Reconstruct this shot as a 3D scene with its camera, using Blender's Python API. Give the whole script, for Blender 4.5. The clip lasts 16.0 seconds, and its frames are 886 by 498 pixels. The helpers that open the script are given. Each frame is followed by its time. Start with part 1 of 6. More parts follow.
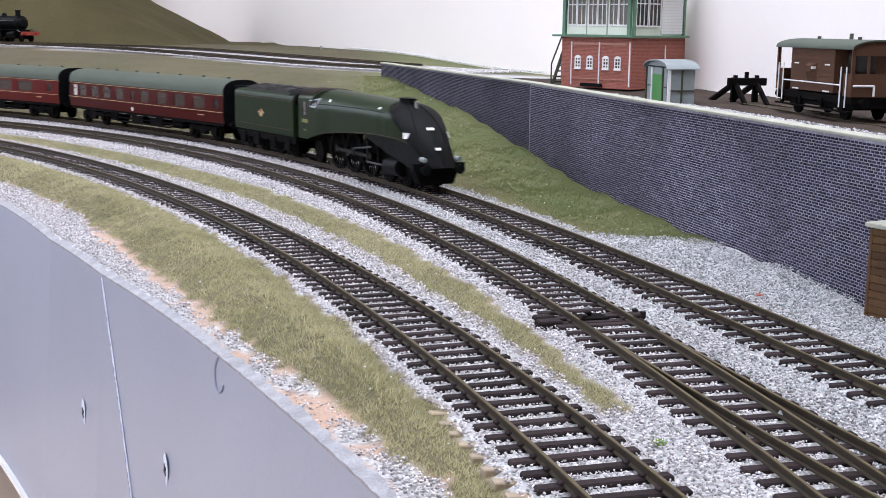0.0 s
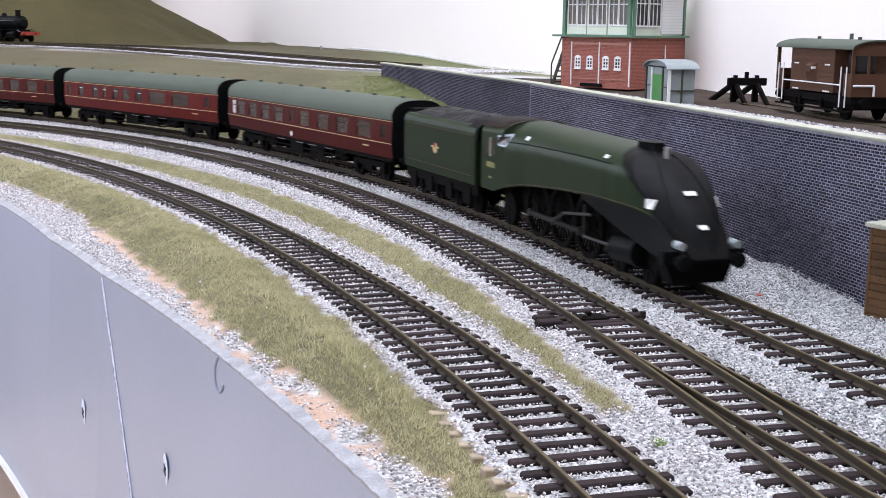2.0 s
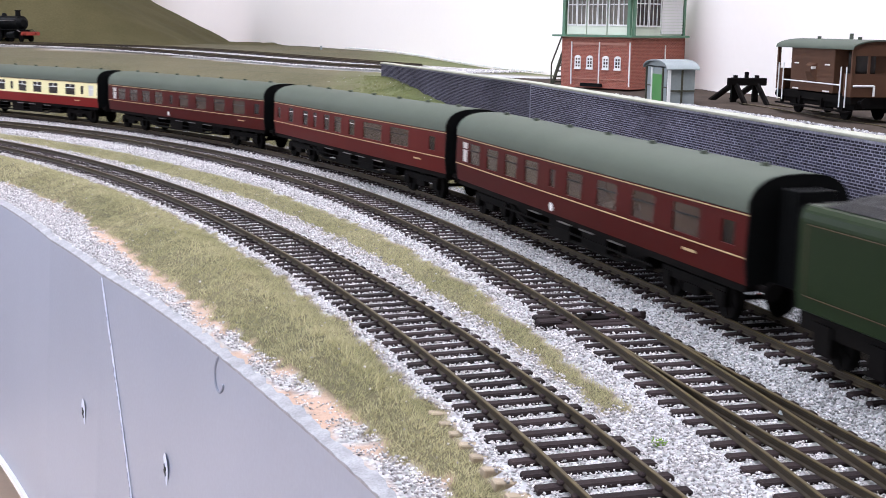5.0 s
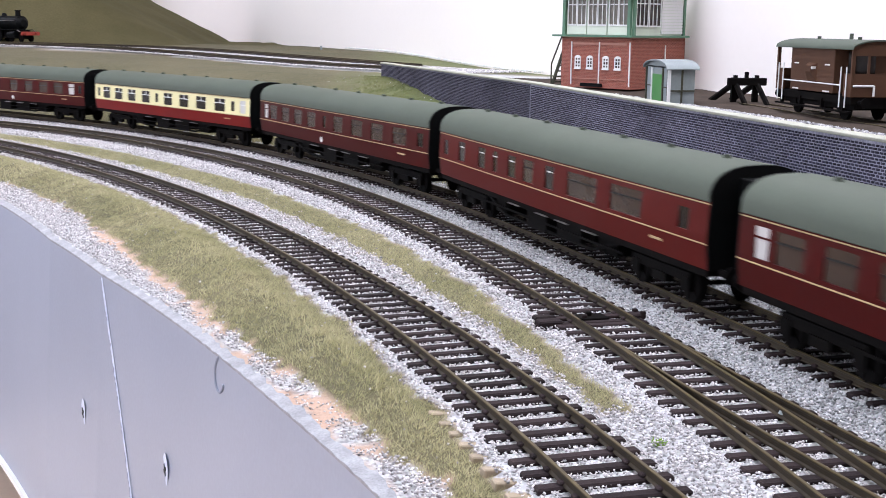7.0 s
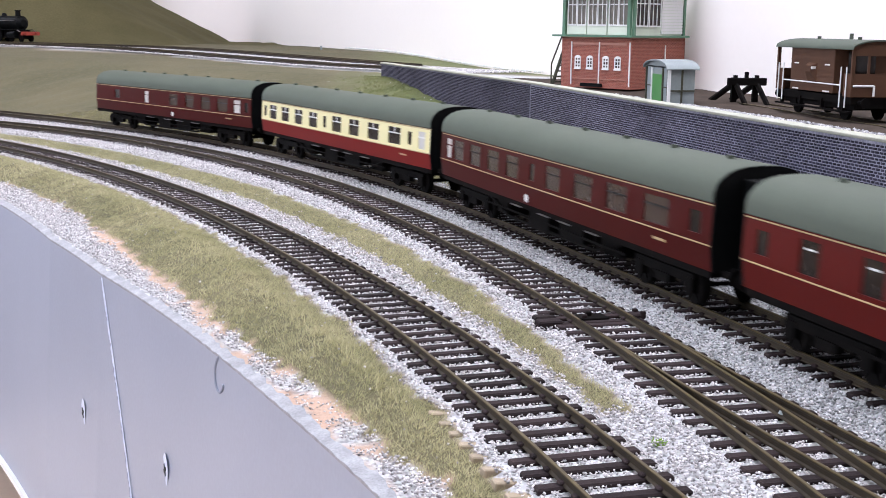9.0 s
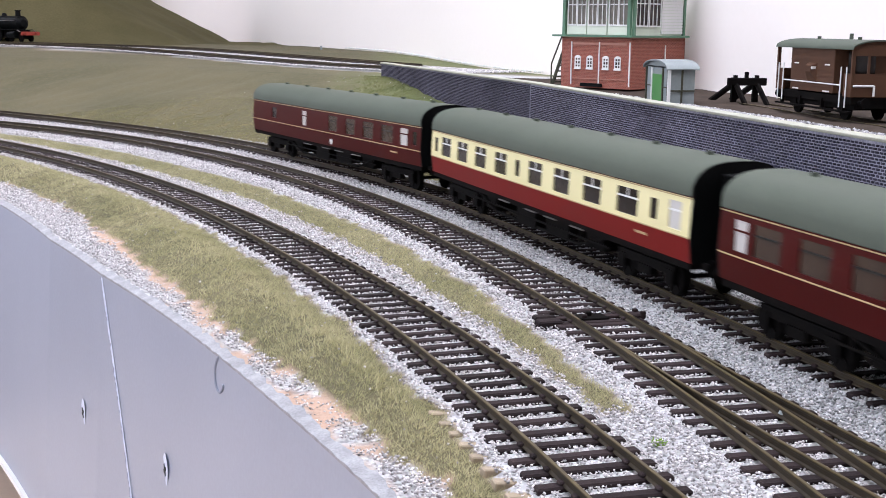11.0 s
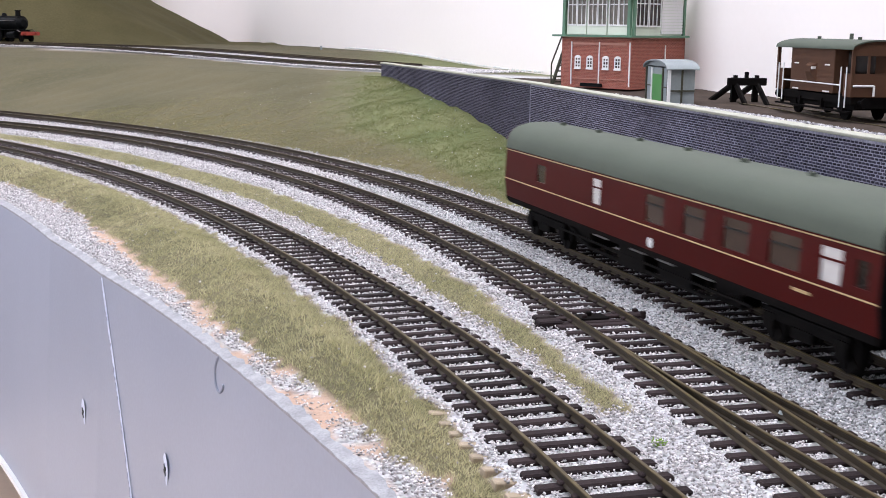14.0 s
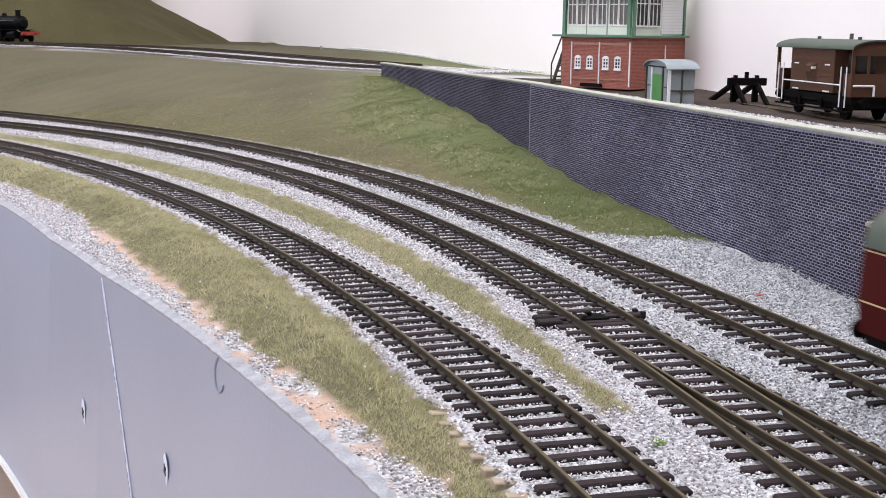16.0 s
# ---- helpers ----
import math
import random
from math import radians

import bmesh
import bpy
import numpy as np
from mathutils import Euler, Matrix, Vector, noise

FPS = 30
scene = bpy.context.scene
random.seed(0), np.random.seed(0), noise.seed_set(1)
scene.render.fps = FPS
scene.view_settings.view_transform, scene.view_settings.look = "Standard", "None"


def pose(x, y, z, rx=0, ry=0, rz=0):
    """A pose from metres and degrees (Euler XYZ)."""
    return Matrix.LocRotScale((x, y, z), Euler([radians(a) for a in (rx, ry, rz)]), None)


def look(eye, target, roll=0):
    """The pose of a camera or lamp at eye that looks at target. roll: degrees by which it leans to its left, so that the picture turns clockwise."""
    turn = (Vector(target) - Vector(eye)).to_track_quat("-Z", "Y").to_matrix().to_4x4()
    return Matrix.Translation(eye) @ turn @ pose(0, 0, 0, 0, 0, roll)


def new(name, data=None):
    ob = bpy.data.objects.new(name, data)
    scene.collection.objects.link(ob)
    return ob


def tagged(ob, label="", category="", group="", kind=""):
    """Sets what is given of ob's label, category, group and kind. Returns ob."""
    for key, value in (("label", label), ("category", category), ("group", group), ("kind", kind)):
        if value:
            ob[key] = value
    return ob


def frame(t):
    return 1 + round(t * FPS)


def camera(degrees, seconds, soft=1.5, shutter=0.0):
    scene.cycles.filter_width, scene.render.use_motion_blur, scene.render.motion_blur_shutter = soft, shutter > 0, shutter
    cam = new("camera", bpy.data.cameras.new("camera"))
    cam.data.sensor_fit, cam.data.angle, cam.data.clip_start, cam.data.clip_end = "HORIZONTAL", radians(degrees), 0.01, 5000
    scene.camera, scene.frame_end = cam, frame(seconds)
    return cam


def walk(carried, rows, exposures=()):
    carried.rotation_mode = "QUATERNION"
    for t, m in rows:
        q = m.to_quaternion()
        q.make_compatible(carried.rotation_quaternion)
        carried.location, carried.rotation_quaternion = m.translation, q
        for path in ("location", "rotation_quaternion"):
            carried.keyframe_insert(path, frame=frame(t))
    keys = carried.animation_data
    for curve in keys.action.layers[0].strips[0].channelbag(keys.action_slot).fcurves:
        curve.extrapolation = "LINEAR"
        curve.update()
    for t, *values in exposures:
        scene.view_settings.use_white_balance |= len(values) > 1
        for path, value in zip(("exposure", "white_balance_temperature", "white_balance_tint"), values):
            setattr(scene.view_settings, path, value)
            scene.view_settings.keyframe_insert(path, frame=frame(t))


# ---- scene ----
cam = camera(40.3, 16.0, 0.7, 0.8)
EYE = (0.0, 0.0, 0.0873)
AIM = (0.0, math.cos(radians(10.395)), 0.0873 - math.sin(radians(10.395)))
walk(cam, [(0.0, look(EYE, AIM, 0.69)), (16.0, look(EYE, AIM, 0.69))], [(0.0, -0.16, 5950, 16), (1.0, -0.13, 5950, 16), (2.0, -0.07, 5950, 16), (3.5, 0.02, 6000, 16), (6.5, 0.0, 6000, 17), (9.0, 0.0, 6000, 17), (12.0, -0.10, 6080, 17), (15.0, -0.13, 6160, 17), (16.0, -0.19, 6200, 17)])

# ---- light ----
world = bpy.data.worlds.new("world")
scene.world = world
world.use_nodes = True
sky = world.node_tree.nodes.new("ShaderNodeTexSky")
sky.sky_type, sky.sun_disc = "NISHITA", False
sky.sun_elevation, sky.sun_rotation = radians(40), radians(230)
world.node_tree.links.new(sky.outputs[0], world.node_tree.nodes["Background"].inputs[0])
world.node_tree.nodes["Background"].inputs[1].default_value = 0.12


def area_lamp(name, place, aim, w, h, watts, colour):
    lamp = bpy.data.lights.new(name, "AREA")
    lamp.shape, lamp.size, lamp.size_y, lamp.energy, lamp.color = "RECTANGLE", w, h, watts, colour
    ob = new(name, lamp)
    ob.matrix_world = look(place, aim)
    return ob


area_lamp("window_daylight", (-2.33, -0.3, 0.85), (0.1, 0.9, 0.1), 1.5, 1.0, 36, (0.90, 0.94, 1.0))
# second lamp, added to brighten the far wall; no such window is known
area_lamp("window_daylight", (-2.33, 2.7, 0.85), (-0.3, 2.4, 0.2), 1.3, 1.0, 22, (0.94, 0.96, 1.0))
# lamp added to light the layout from above; no roof window is known
area_lamp("skylight_daylight", (0.1, 0.5, 1.57), (0.1, 0.5, 0.0), 1.3, 1.3, 55, (0.94, 0.965, 1.0))

# ---- materials ----


def material(name, colour, rough=0.6, metal=0.0, second=None, scale=400.0, amount=0.5, fine=3000.0, bump=0.0, island=0.0, obrand=0.0, coat=0.0, spec=0.5):
    """Two scales of noise between two colours, fine relief, and piece by piece variation."""
    m = bpy.data.materials.new(name)
    m.use_nodes = True
    nt = m.node_tree
    b = nt.nodes["Principled BSDF"]
    L = nt.links.new
    tc = nt.nodes.new("ShaderNodeTexCoord")
    n1 = nt.nodes.new("ShaderNodeTexNoise")
    n1.inputs["Scale"].default_value, n1.inputs["Detail"].default_value = scale, 5
    n2 = nt.nodes.new("ShaderNodeTexNoise")
    n2.inputs["Scale"].default_value, n2.inputs["Detail"].default_value = fine, 3
    L(tc.outputs["Object"], n1.inputs["Vector"])
    L(tc.outputs["Object"], n2.inputs["Vector"])
    ramp = nt.nodes.new("ShaderNodeMapRange")
    ramp.inputs[1].default_value, ramp.inputs[2].default_value, ramp.inputs[4].default_value = 0.35, 0.65, amount
    add = nt.nodes.new("ShaderNodeMath")
    add.operation = "MULTIPLY_ADD"
    add.inputs[1].default_value, add.inputs[2].default_value = 0.4, 0.0
    L(n2.outputs[0], add.inputs[0])
    add2 = nt.nodes.new("ShaderNodeMath")
    add2.operation = "MULTIPLY_ADD"
    add2.inputs[1].default_value = 0.6
    L(n1.outputs[0], add2.inputs[0])
    L(add.outputs[0], add2.inputs[2])
    L(add2.outputs[0], ramp.inputs[0])
    mix = nt.nodes.new("ShaderNodeMix")
    mix.data_type = "RGBA"
    c2 = second or tuple(c * 0.6 for c in colour)
    mix.inputs[6].default_value, mix.inputs[7].default_value = (*colour, 1), (*c2, 1)
    L(ramp.outputs[0], mix.inputs[0])
    out = mix.outputs[2]
    if island or obrand:
        src = nt.nodes.new("ShaderNodeNewGeometry").outputs["Random Per Island"] if island else nt.nodes.new("ShaderNodeObjectInfo").outputs["Random"]
        mr = nt.nodes.new("ShaderNodeMapRange")
        k = island or obrand
        mr.inputs[3].default_value, mr.inputs[4].default_value = 1 - k, 1 + k
        L(src, mr.inputs[0])
        hs = nt.nodes.new("ShaderNodeHueSaturation")
        L(mr.outputs[0], hs.inputs["Value"])
        L(out, hs.inputs["Color"])
        out = hs.outputs[0]
    L(out, b.inputs["Base Color"])
    b.inputs["Roughness"].default_value, b.inputs["Metallic"].default_value = rough, metal
    b.inputs["Coat Weight"].default_value = coat
    b.inputs["Specular IOR Level"].default_value = spec
    if bump:
        bp = nt.nodes.new("ShaderNodeBump")
        bp.inputs["Strength"].default_value, bp.inputs["Distance"].default_value = bump, 0.0006
        L(add2.outputs[0], bp.inputs["Height"])
        L(bp.outputs[0], b.inputs["Normal"])
    return m


M_RAIL = material("weathered_rail", (0.040, 0.028, 0.013), 0.65, 0.1, (0.022, 0.015, 0.009), 250, 0.9, 2500, 0.15, spec=0.35)
M_RAILTOP = material("rail_head", (0.098, 0.073, 0.029), 0.5, 0.3, (0.052, 0.037, 0.016), 250, 0.9, 2500, spec=0.35)
M_SLEEPER = material("sleeper_plastic", (0.017, 0.011, 0.012), 0.75, 0, (0.034, 0.023, 0.022), 500, 0.7, 3000, 0.4, obrand=0.4, spec=0.15)
M_SLEEPER_BARE = material("bare_sleeper_end", (0.36, 0.29, 0.20), 0.8, 0, (0.25, 0.2, 0.14), 500, 0.7, 3000, 0.3, obrand=0.15)
M_STONE = material("ballast_stone", (0.64, 0.605, 0.605), 0.75, 0, (0.36, 0.345, 0.345), 900, 0.8, 4000, 0.3, island=0.58)
M_STONE_FAR = material("grey_ballast_stone", (0.47, 0.475, 0.475), 0.8, 0, (0.28, 0.285, 0.285), 900, 0.8, 4000, 0.3, island=0.6)
M_BLADE = material("static_grass_fibre", (0.58, 0.54, 0.335), 0.8, 0, (0.41, 0.395, 0.215), 22, 1.0, 300, 0, island=0.22, spec=0.1)
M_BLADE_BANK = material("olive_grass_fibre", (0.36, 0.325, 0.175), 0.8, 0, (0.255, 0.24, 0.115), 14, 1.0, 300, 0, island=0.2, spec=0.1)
M_BLADE_GREEN = material("green_grass_fibre", (0.150, 0.185, 0.072), 0.8, 0, (0.235, 0.235, 0.105), 25, 1.0, 300, 0, island=0.2, spec=0.1)
M_BLEACHED = material("bleached_grass_fibre", (0.68, 0.63, 0.41), 0.8, 0, (0.54, 0.50, 0.30), 22, 1.0, 300, 0, island=0.2, spec=0.1)
M_BLACK = material("matt_black_paint", (0.0028, 0.0028, 0.003), 0.55, 0, (0.005, 0.006, 0.006), 120, 0.6, 1500, 0.1, spec=0.08)
M_UNDER = material("underframe_black", (0.0035, 0.003, 0.003), 0.75, 0, (0.008, 0.0065, 0.0055), 150, 0.7, 1500, 0.1, spec=0.05)
M_GREEN = material("brunswick_green_paint", (0.0104, 0.0205, 0.0068), 0.42, 0, (0.0135, 0.0245, 0.0082), 40, 0.6, 1200, 0.02, spec=0.13)
M_SOOT = material("sooty_brown_paint", (0.0085, 0.0055, 0.0048), 0.6, 0, (0.015, 0.009, 0.007), 90, 0.9, 1500, 0.2, spec=0.08)
M_NUMERAL = material("yellow_transfer", (0.24, 0.22, 0.075), 0.6, 0, (0.16, 0.15, 0.05), 200, 0.5)
M_PALEBLUE = material("pale_blue_white_paint", (0.50, 0.56, 0.62), 0.5, 0, (0.42, 0.47, 0.53), 200, 0.6)
M_MAROON = material("maroon_paint", (0.057, 0.0042, 0.0034), 0.42, 0, (0.047, 0.0037, 0.0030), 40, 0.6, 1200, 0.02, spec=0.10)
M_PANEGREY = material("pale_room_glass", (0.17, 0.155, 0.13), 0.2, 0, (0.11, 0.10, 0.085), 120, 0.9, 300, spec=0.5)
M_PENCIL = material("pencil_line", (0.245, 0.265, 0.325), 0.7, 0, (0.28, 0.305, 0.375), 300, 0.9)
M_CRIMSON = material("crimson_paint", (0.088, 0.0062, 0.0044), 0.42, 0, (0.075, 0.0055, 0.004), 40, 0.6, 1200, 0.02, spec=0.12)
M_REDLOW = material("carmine_paint", (0.175, 0.0105, 0.0088), 0.42, 0, (0.15, 0.009, 0.0075), 40, 0.6, 1200, 0.02, spec=0.12)
M_CREAM = material("cream_paint", (0.80, 0.73, 0.40), 0.4, 0, (0.75, 0.68, 0.37), 40, 0.6, 1200, 0.02)
M_ROOF = material("grey_coach_roof", (0.082, 0.096, 0.074), 0.7, 0, (0.068, 0.080, 0.061), 30, 0.8, 800, 0.05, spec=0.2)
M_LINING = material("gold_lining", (0.50, 0.36, 0.18), 0.5, 0, (0.40, 0.29, 0.15), 200, 0.5)
M_ORANGE = material("orange_lining", (0.075, 0.034, 0.012), 0.5, 0, (0.04, 0.026, 0.010), 200, 0.6)
M_WHITE = material("white_paint", (0.78, 0.78, 0.76), 0.5, 0, (0.68, 0.68, 0.66), 60, 0.6, 900, 0.03)
M_STEEL = material("bright_steel", (0.42, 0.41, 0.40), 0.32, 0.9, (0.3, 0.28, 0.26), 200, 0.7)
M_GEAR = material("oily_steel", (0.022, 0.020, 0.018), 0.5, 0.3, (0.010, 0.009, 0.008), 200, 0.8, spec=0.3)
M_STONE_YARD = material("yard_ballast_stone", (0.46, 0.45, 0.46), 0.8, 0, (0.26, 0.255, 0.26), 900, 0.8, 4000, 0.3, island=0.5)
M_PANE = material("dark_coach_glass", (0.018, 0.013, 0.011), 0.15, 0, (0.035, 0.025, 0.019), 60, 0.7, 300, spec=0.3)
M_PANEMID = material("brownish_coach_glass", (0.062, 0.040, 0.028), 0.2, 0, (0.035, 0.022, 0.017), 60, 0.7, 300, spec=0.4)
M_PANEWHITE = material("whitened_lavatory_glass", (0.60, 0.58, 0.55), 0.3, 0, (0.5, 0.48, 0.46), 60, 0.6, 300)
M_COAL = material("coal", (0.0045, 0.0045, 0.005), 0.5, 0, (0.016, 0.016, 0.017), 500, 0.9, 3000, 0.6, spec=0.15)
M_BRICKBLUE = material("blue_brick", (0.018, 0.018, 0.034), 0.75, 0, (0.036, 0.031, 0.046), 18, 0.9, 900, 0.15, island=0.62, spec=0.15)
M_BRICKSINGLE = material("blue_brick_piece", (0.018, 0.018, 0.034), 0.75, 0, (0.036, 0.031, 0.046), 18, 0.9, 900, 0.15, obrand=0.62, spec=0.15)
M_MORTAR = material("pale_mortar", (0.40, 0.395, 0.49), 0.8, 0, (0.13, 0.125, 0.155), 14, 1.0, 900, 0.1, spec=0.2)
# darker mortar colour for the wall's far sheet
M_MORTAR_DARK = material("dark_mortar", (0.20, 0.195, 0.24), 0.8, 0, (0.06, 0.057, 0.07), 14, 1.0, 900, 0.1, spec=0.2)
M_COPING = material("cream_coping", (0.42, 0.42, 0.34), 0.7, 0, (0.28, 0.28, 0.22), 90, 0.9, 1200, 0.2)
M_ROOM = material("white_emulsion_wall", (0.93, 0.875, 0.83), 0.85, 0, (0.905, 0.85, 0.80), 3, 0.8, 200, 0.08)
M_PLAIN = material("painted_room_surface", (0.78, 0.76, 0.73), 0.85, 0, (0.74, 0.72, 0.70), 3, 0.8, 200, 0.05)
M_CARPET = material("beige_floor", (0.72, 0.57, 0.45), 0.9, 0, (0.66, 0.52, 0.41), 20, 0.8, 500, 0.1)
M_FASCIA = material("grey_painted_hardboard", (0.288, 0.316, 0.392), 0.42, 0, (0.258, 0.282, 0.350), 14, 0.9, 700, 0.03)
M_FASCIA_EDGE = material("rough_board_edge", (0.36, 0.36, 0.375), 0.85, 0, (0.22, 0.22, 0.23), 160, 1.0, 1500, 0.9)
M_CRACK = material("fine_dark_crack", (0.16, 0.175, 0.24), 0.8, 0, (0.36, 0.38, 0.46), 260, 1.0, 1500)
M_FILLER = material("joint_filler", (0.62, 0.67, 0.82), 0.8, 0, (0.50, 0.53, 0.62), 400, 0.9, 1500, 0.4)
M_REDBRICK = material("red_brick", (0.28, 0.075, 0.045), 0.7, 0, (0.20, 0.055, 0.035), 60, 0.9, 900, 0.1, island=0.2)
M_REDMORTAR = material("pinkish_mortar", (0.40, 0.19, 0.14), 0.8, 0, (0.32, 0.15, 0.11), 100, 0.8, 900)
M_TRIMGREEN = material("green_trim", (0.095, 0.20, 0.12), 0.5, 0, (0.075, 0.16, 0.10), 100, 0.8)
M_PALEGREEN = material("pale_green_board", (0.62, 0.68, 0.56), 0.55, 0, (0.55, 0.60, 0.50), 100, 0.8)
M_DARKWOOD = material("dark_olive_timber", (0.035, 0.036, 0.020), 0.7, 0, (0.06, 0.055, 0.03), 120, 0.8, 1200, 0.2)
M_SHEDGREY = material("grey_corrugated_sheet", (0.25, 0.28, 0.28), 0.6, 0, (0.19, 0.22, 0.22), 80, 0.8, 800, 0.1)
M_SHEDDOOR = material("bright_green_door", (0.045, 0.22, 0.035), 0.5, 0, (0.035, 0.17, 0.03), 80, 0.8)
M_BAUXITE = material("bauxite_brown_paint", (0.088, 0.041, 0.022), 0.65, 0, (0.068, 0.032, 0.017), 60, 0.8, 900, 0.05, spec=0.2)
M_HUT = material("brown_boarding", (0.095, 0.050, 0.020), 0.7, 0, (0.05, 0.026, 0.011), 60, 0.9, 900, 0.2, obrand=0.3, spec=0.2)
M_RED = material("buffer_red", (0.30, 0.035, 0.02), 0.5)
M_LEAF = material("dry_red_leaf", (0.30, 0.085, 0.055), 0.8, 0, (0.20, 0.07, 0.05), 300, 0.8)
M_MOSS = material("bright_moss", (0.22, 0.36, 0.04), 0.85, 0, (0.15, 0.28, 0.03), 900, 0.8)


def let_light_through(m):
    """Thin fibres: half of the light passes on through them."""
    nt = m.node_tree
    b = nt.nodes["Principled BSDF"]
    t, x = nt.nodes.new("ShaderNodeBsdfTranslucent"), nt.nodes.new("ShaderNodeMixShader")
    nt.links.new(b.inputs["Base Color"].links[0].from_socket, t.inputs["Color"])
    nt.links.new(b.outputs[0], x.inputs[1])
    nt.links.new(t.outputs[0], x.inputs[2])
    nt.links.new(x.outputs[0], nt.nodes["Material Output"].inputs["Surface"])
    x.inputs[0].default_value = 0.5


let_light_through(M_BLADE)
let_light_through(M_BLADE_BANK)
let_light_through(M_BLADE_GREEN)
let_light_through(M_BLEACHED)


def ground_material():
    """Bare board, ballast, straw grass and green grass, by the cover painted on the ground."""
    m = bpy.data.materials.new("scenic_ground")
    m.use_nodes = True
    nt = m.node_tree
    L = nt.links.new
    b = nt.nodes["Principled BSDF"]
    b.inputs["Roughness"].default_value = 0.9
    tc = nt.nodes.new("ShaderNodeTexCoord")

    def pair(c1, c2, scale, lo=0.4, hi=0.6, detail=5):
        n = nt.nodes.new("ShaderNodeTexNoise")
        n.inputs["Scale"].default_value, n.inputs["Detail"].default_value = scale, detail
        L(tc.outputs["Object"], n.inputs["Vector"])
        r = nt.nodes.new("ShaderNodeMapRange")
        r.inputs[1].default_value, r.inputs[2].default_value = lo, hi
        L(n.outputs[0], r.inputs[0])
        x = nt.nodes.new("ShaderNodeMix")
        x.data_type = "RGBA"
        for i, c in ((6, c1), (7, c2)):
            if isinstance(c, tuple):
                x.inputs[i].default_value = (*c, 1)
            else:
                L(c, x.inputs[i])
        L(r.outputs[0], x.inputs[0])
        return x.outputs[2]

    bare = pair((0.44, 0.30, 0.22), (0.38, 0.275, 0.21), 60)
    vor = nt.nodes.new("ShaderNodeTexVoronoi")
    vor.inputs["Scale"].default_value = 900
    L(tc.outputs["Object"], vor.inputs["Vector"])
    hs = nt.nodes.new("ShaderNodeHueSaturation")
    hs.inputs["Saturation"].default_value = 0.06
    L(vor.outputs["Color"], hs.inputs["Color"])
    # ballast bed darkened: shade in the gaps between stones is in this grey
    stone = nt.nodes.new("ShaderNodeMix")
    stone.data_type = "RGBA"
    stone.inputs[0].default_value = 0.4
    stone.inputs[6].default_value = (0.27, 0.265, 0.265, 1)
    L(hs.outputs[0], stone.inputs[7])
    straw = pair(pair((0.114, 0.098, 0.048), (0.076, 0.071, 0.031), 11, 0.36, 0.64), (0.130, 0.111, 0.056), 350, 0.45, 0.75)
    green = pair(pair((0.125, 0.155, 0.055), (0.20, 0.195, 0.088), 22, 0.35, 0.65), (0.11, 0.14, 0.045), 300, 0.45, 0.75)
    att = nt.nodes.new("ShaderNodeAttribute")
    att.attribute_name = "cover"
    sep = nt.nodes.new("ShaderNodeSeparateColor")
    L(att.outputs["Color"], sep.inputs[0])
    out = bare
    for ch, layer in ((0, stone.outputs[2]), (1, straw), (2, green)):
        x = nt.nodes.new("ShaderNodeMix")
        x.data_type = "RGBA"
        L(sep.outputs[ch], x.inputs[0])
        L(out, x.inputs[6])
        L(layer, x.inputs[7])
        out = x.outputs[2]
    L(out, b.inputs["Base Color"])
    n = nt.nodes.new("ShaderNodeTexNoise")
    n.inputs["Scale"].default_value, n.inputs["Detail"].default_value = 700, 4
    L(tc.outputs["Object"], n.inputs["Vector"])
    bp = nt.nodes.new("ShaderNodeBump")
    bp.inputs["Strength"].default_value, bp.inputs["Distance"].default_value = 0.6, 0.001
    L(n.outputs[0], bp.inputs["Height"])
    L(bp.outputs[0], b.inputs["Normal"])
    return m


M_GROUND = ground_material()
M_HILL = material("hill_grass", (0.122, 0.106, 0.053), 0.9, 0, (0.082, 0.074, 0.033), 9, 1.0, 300, 0.5, spec=0.1)
M_YARD = material("ash_ground", (0.075, 0.058, 0.046), 0.9, 0, (0.045, 0.034, 0.028), 40, 0.9, 1200, 0.4, spec=0.05)


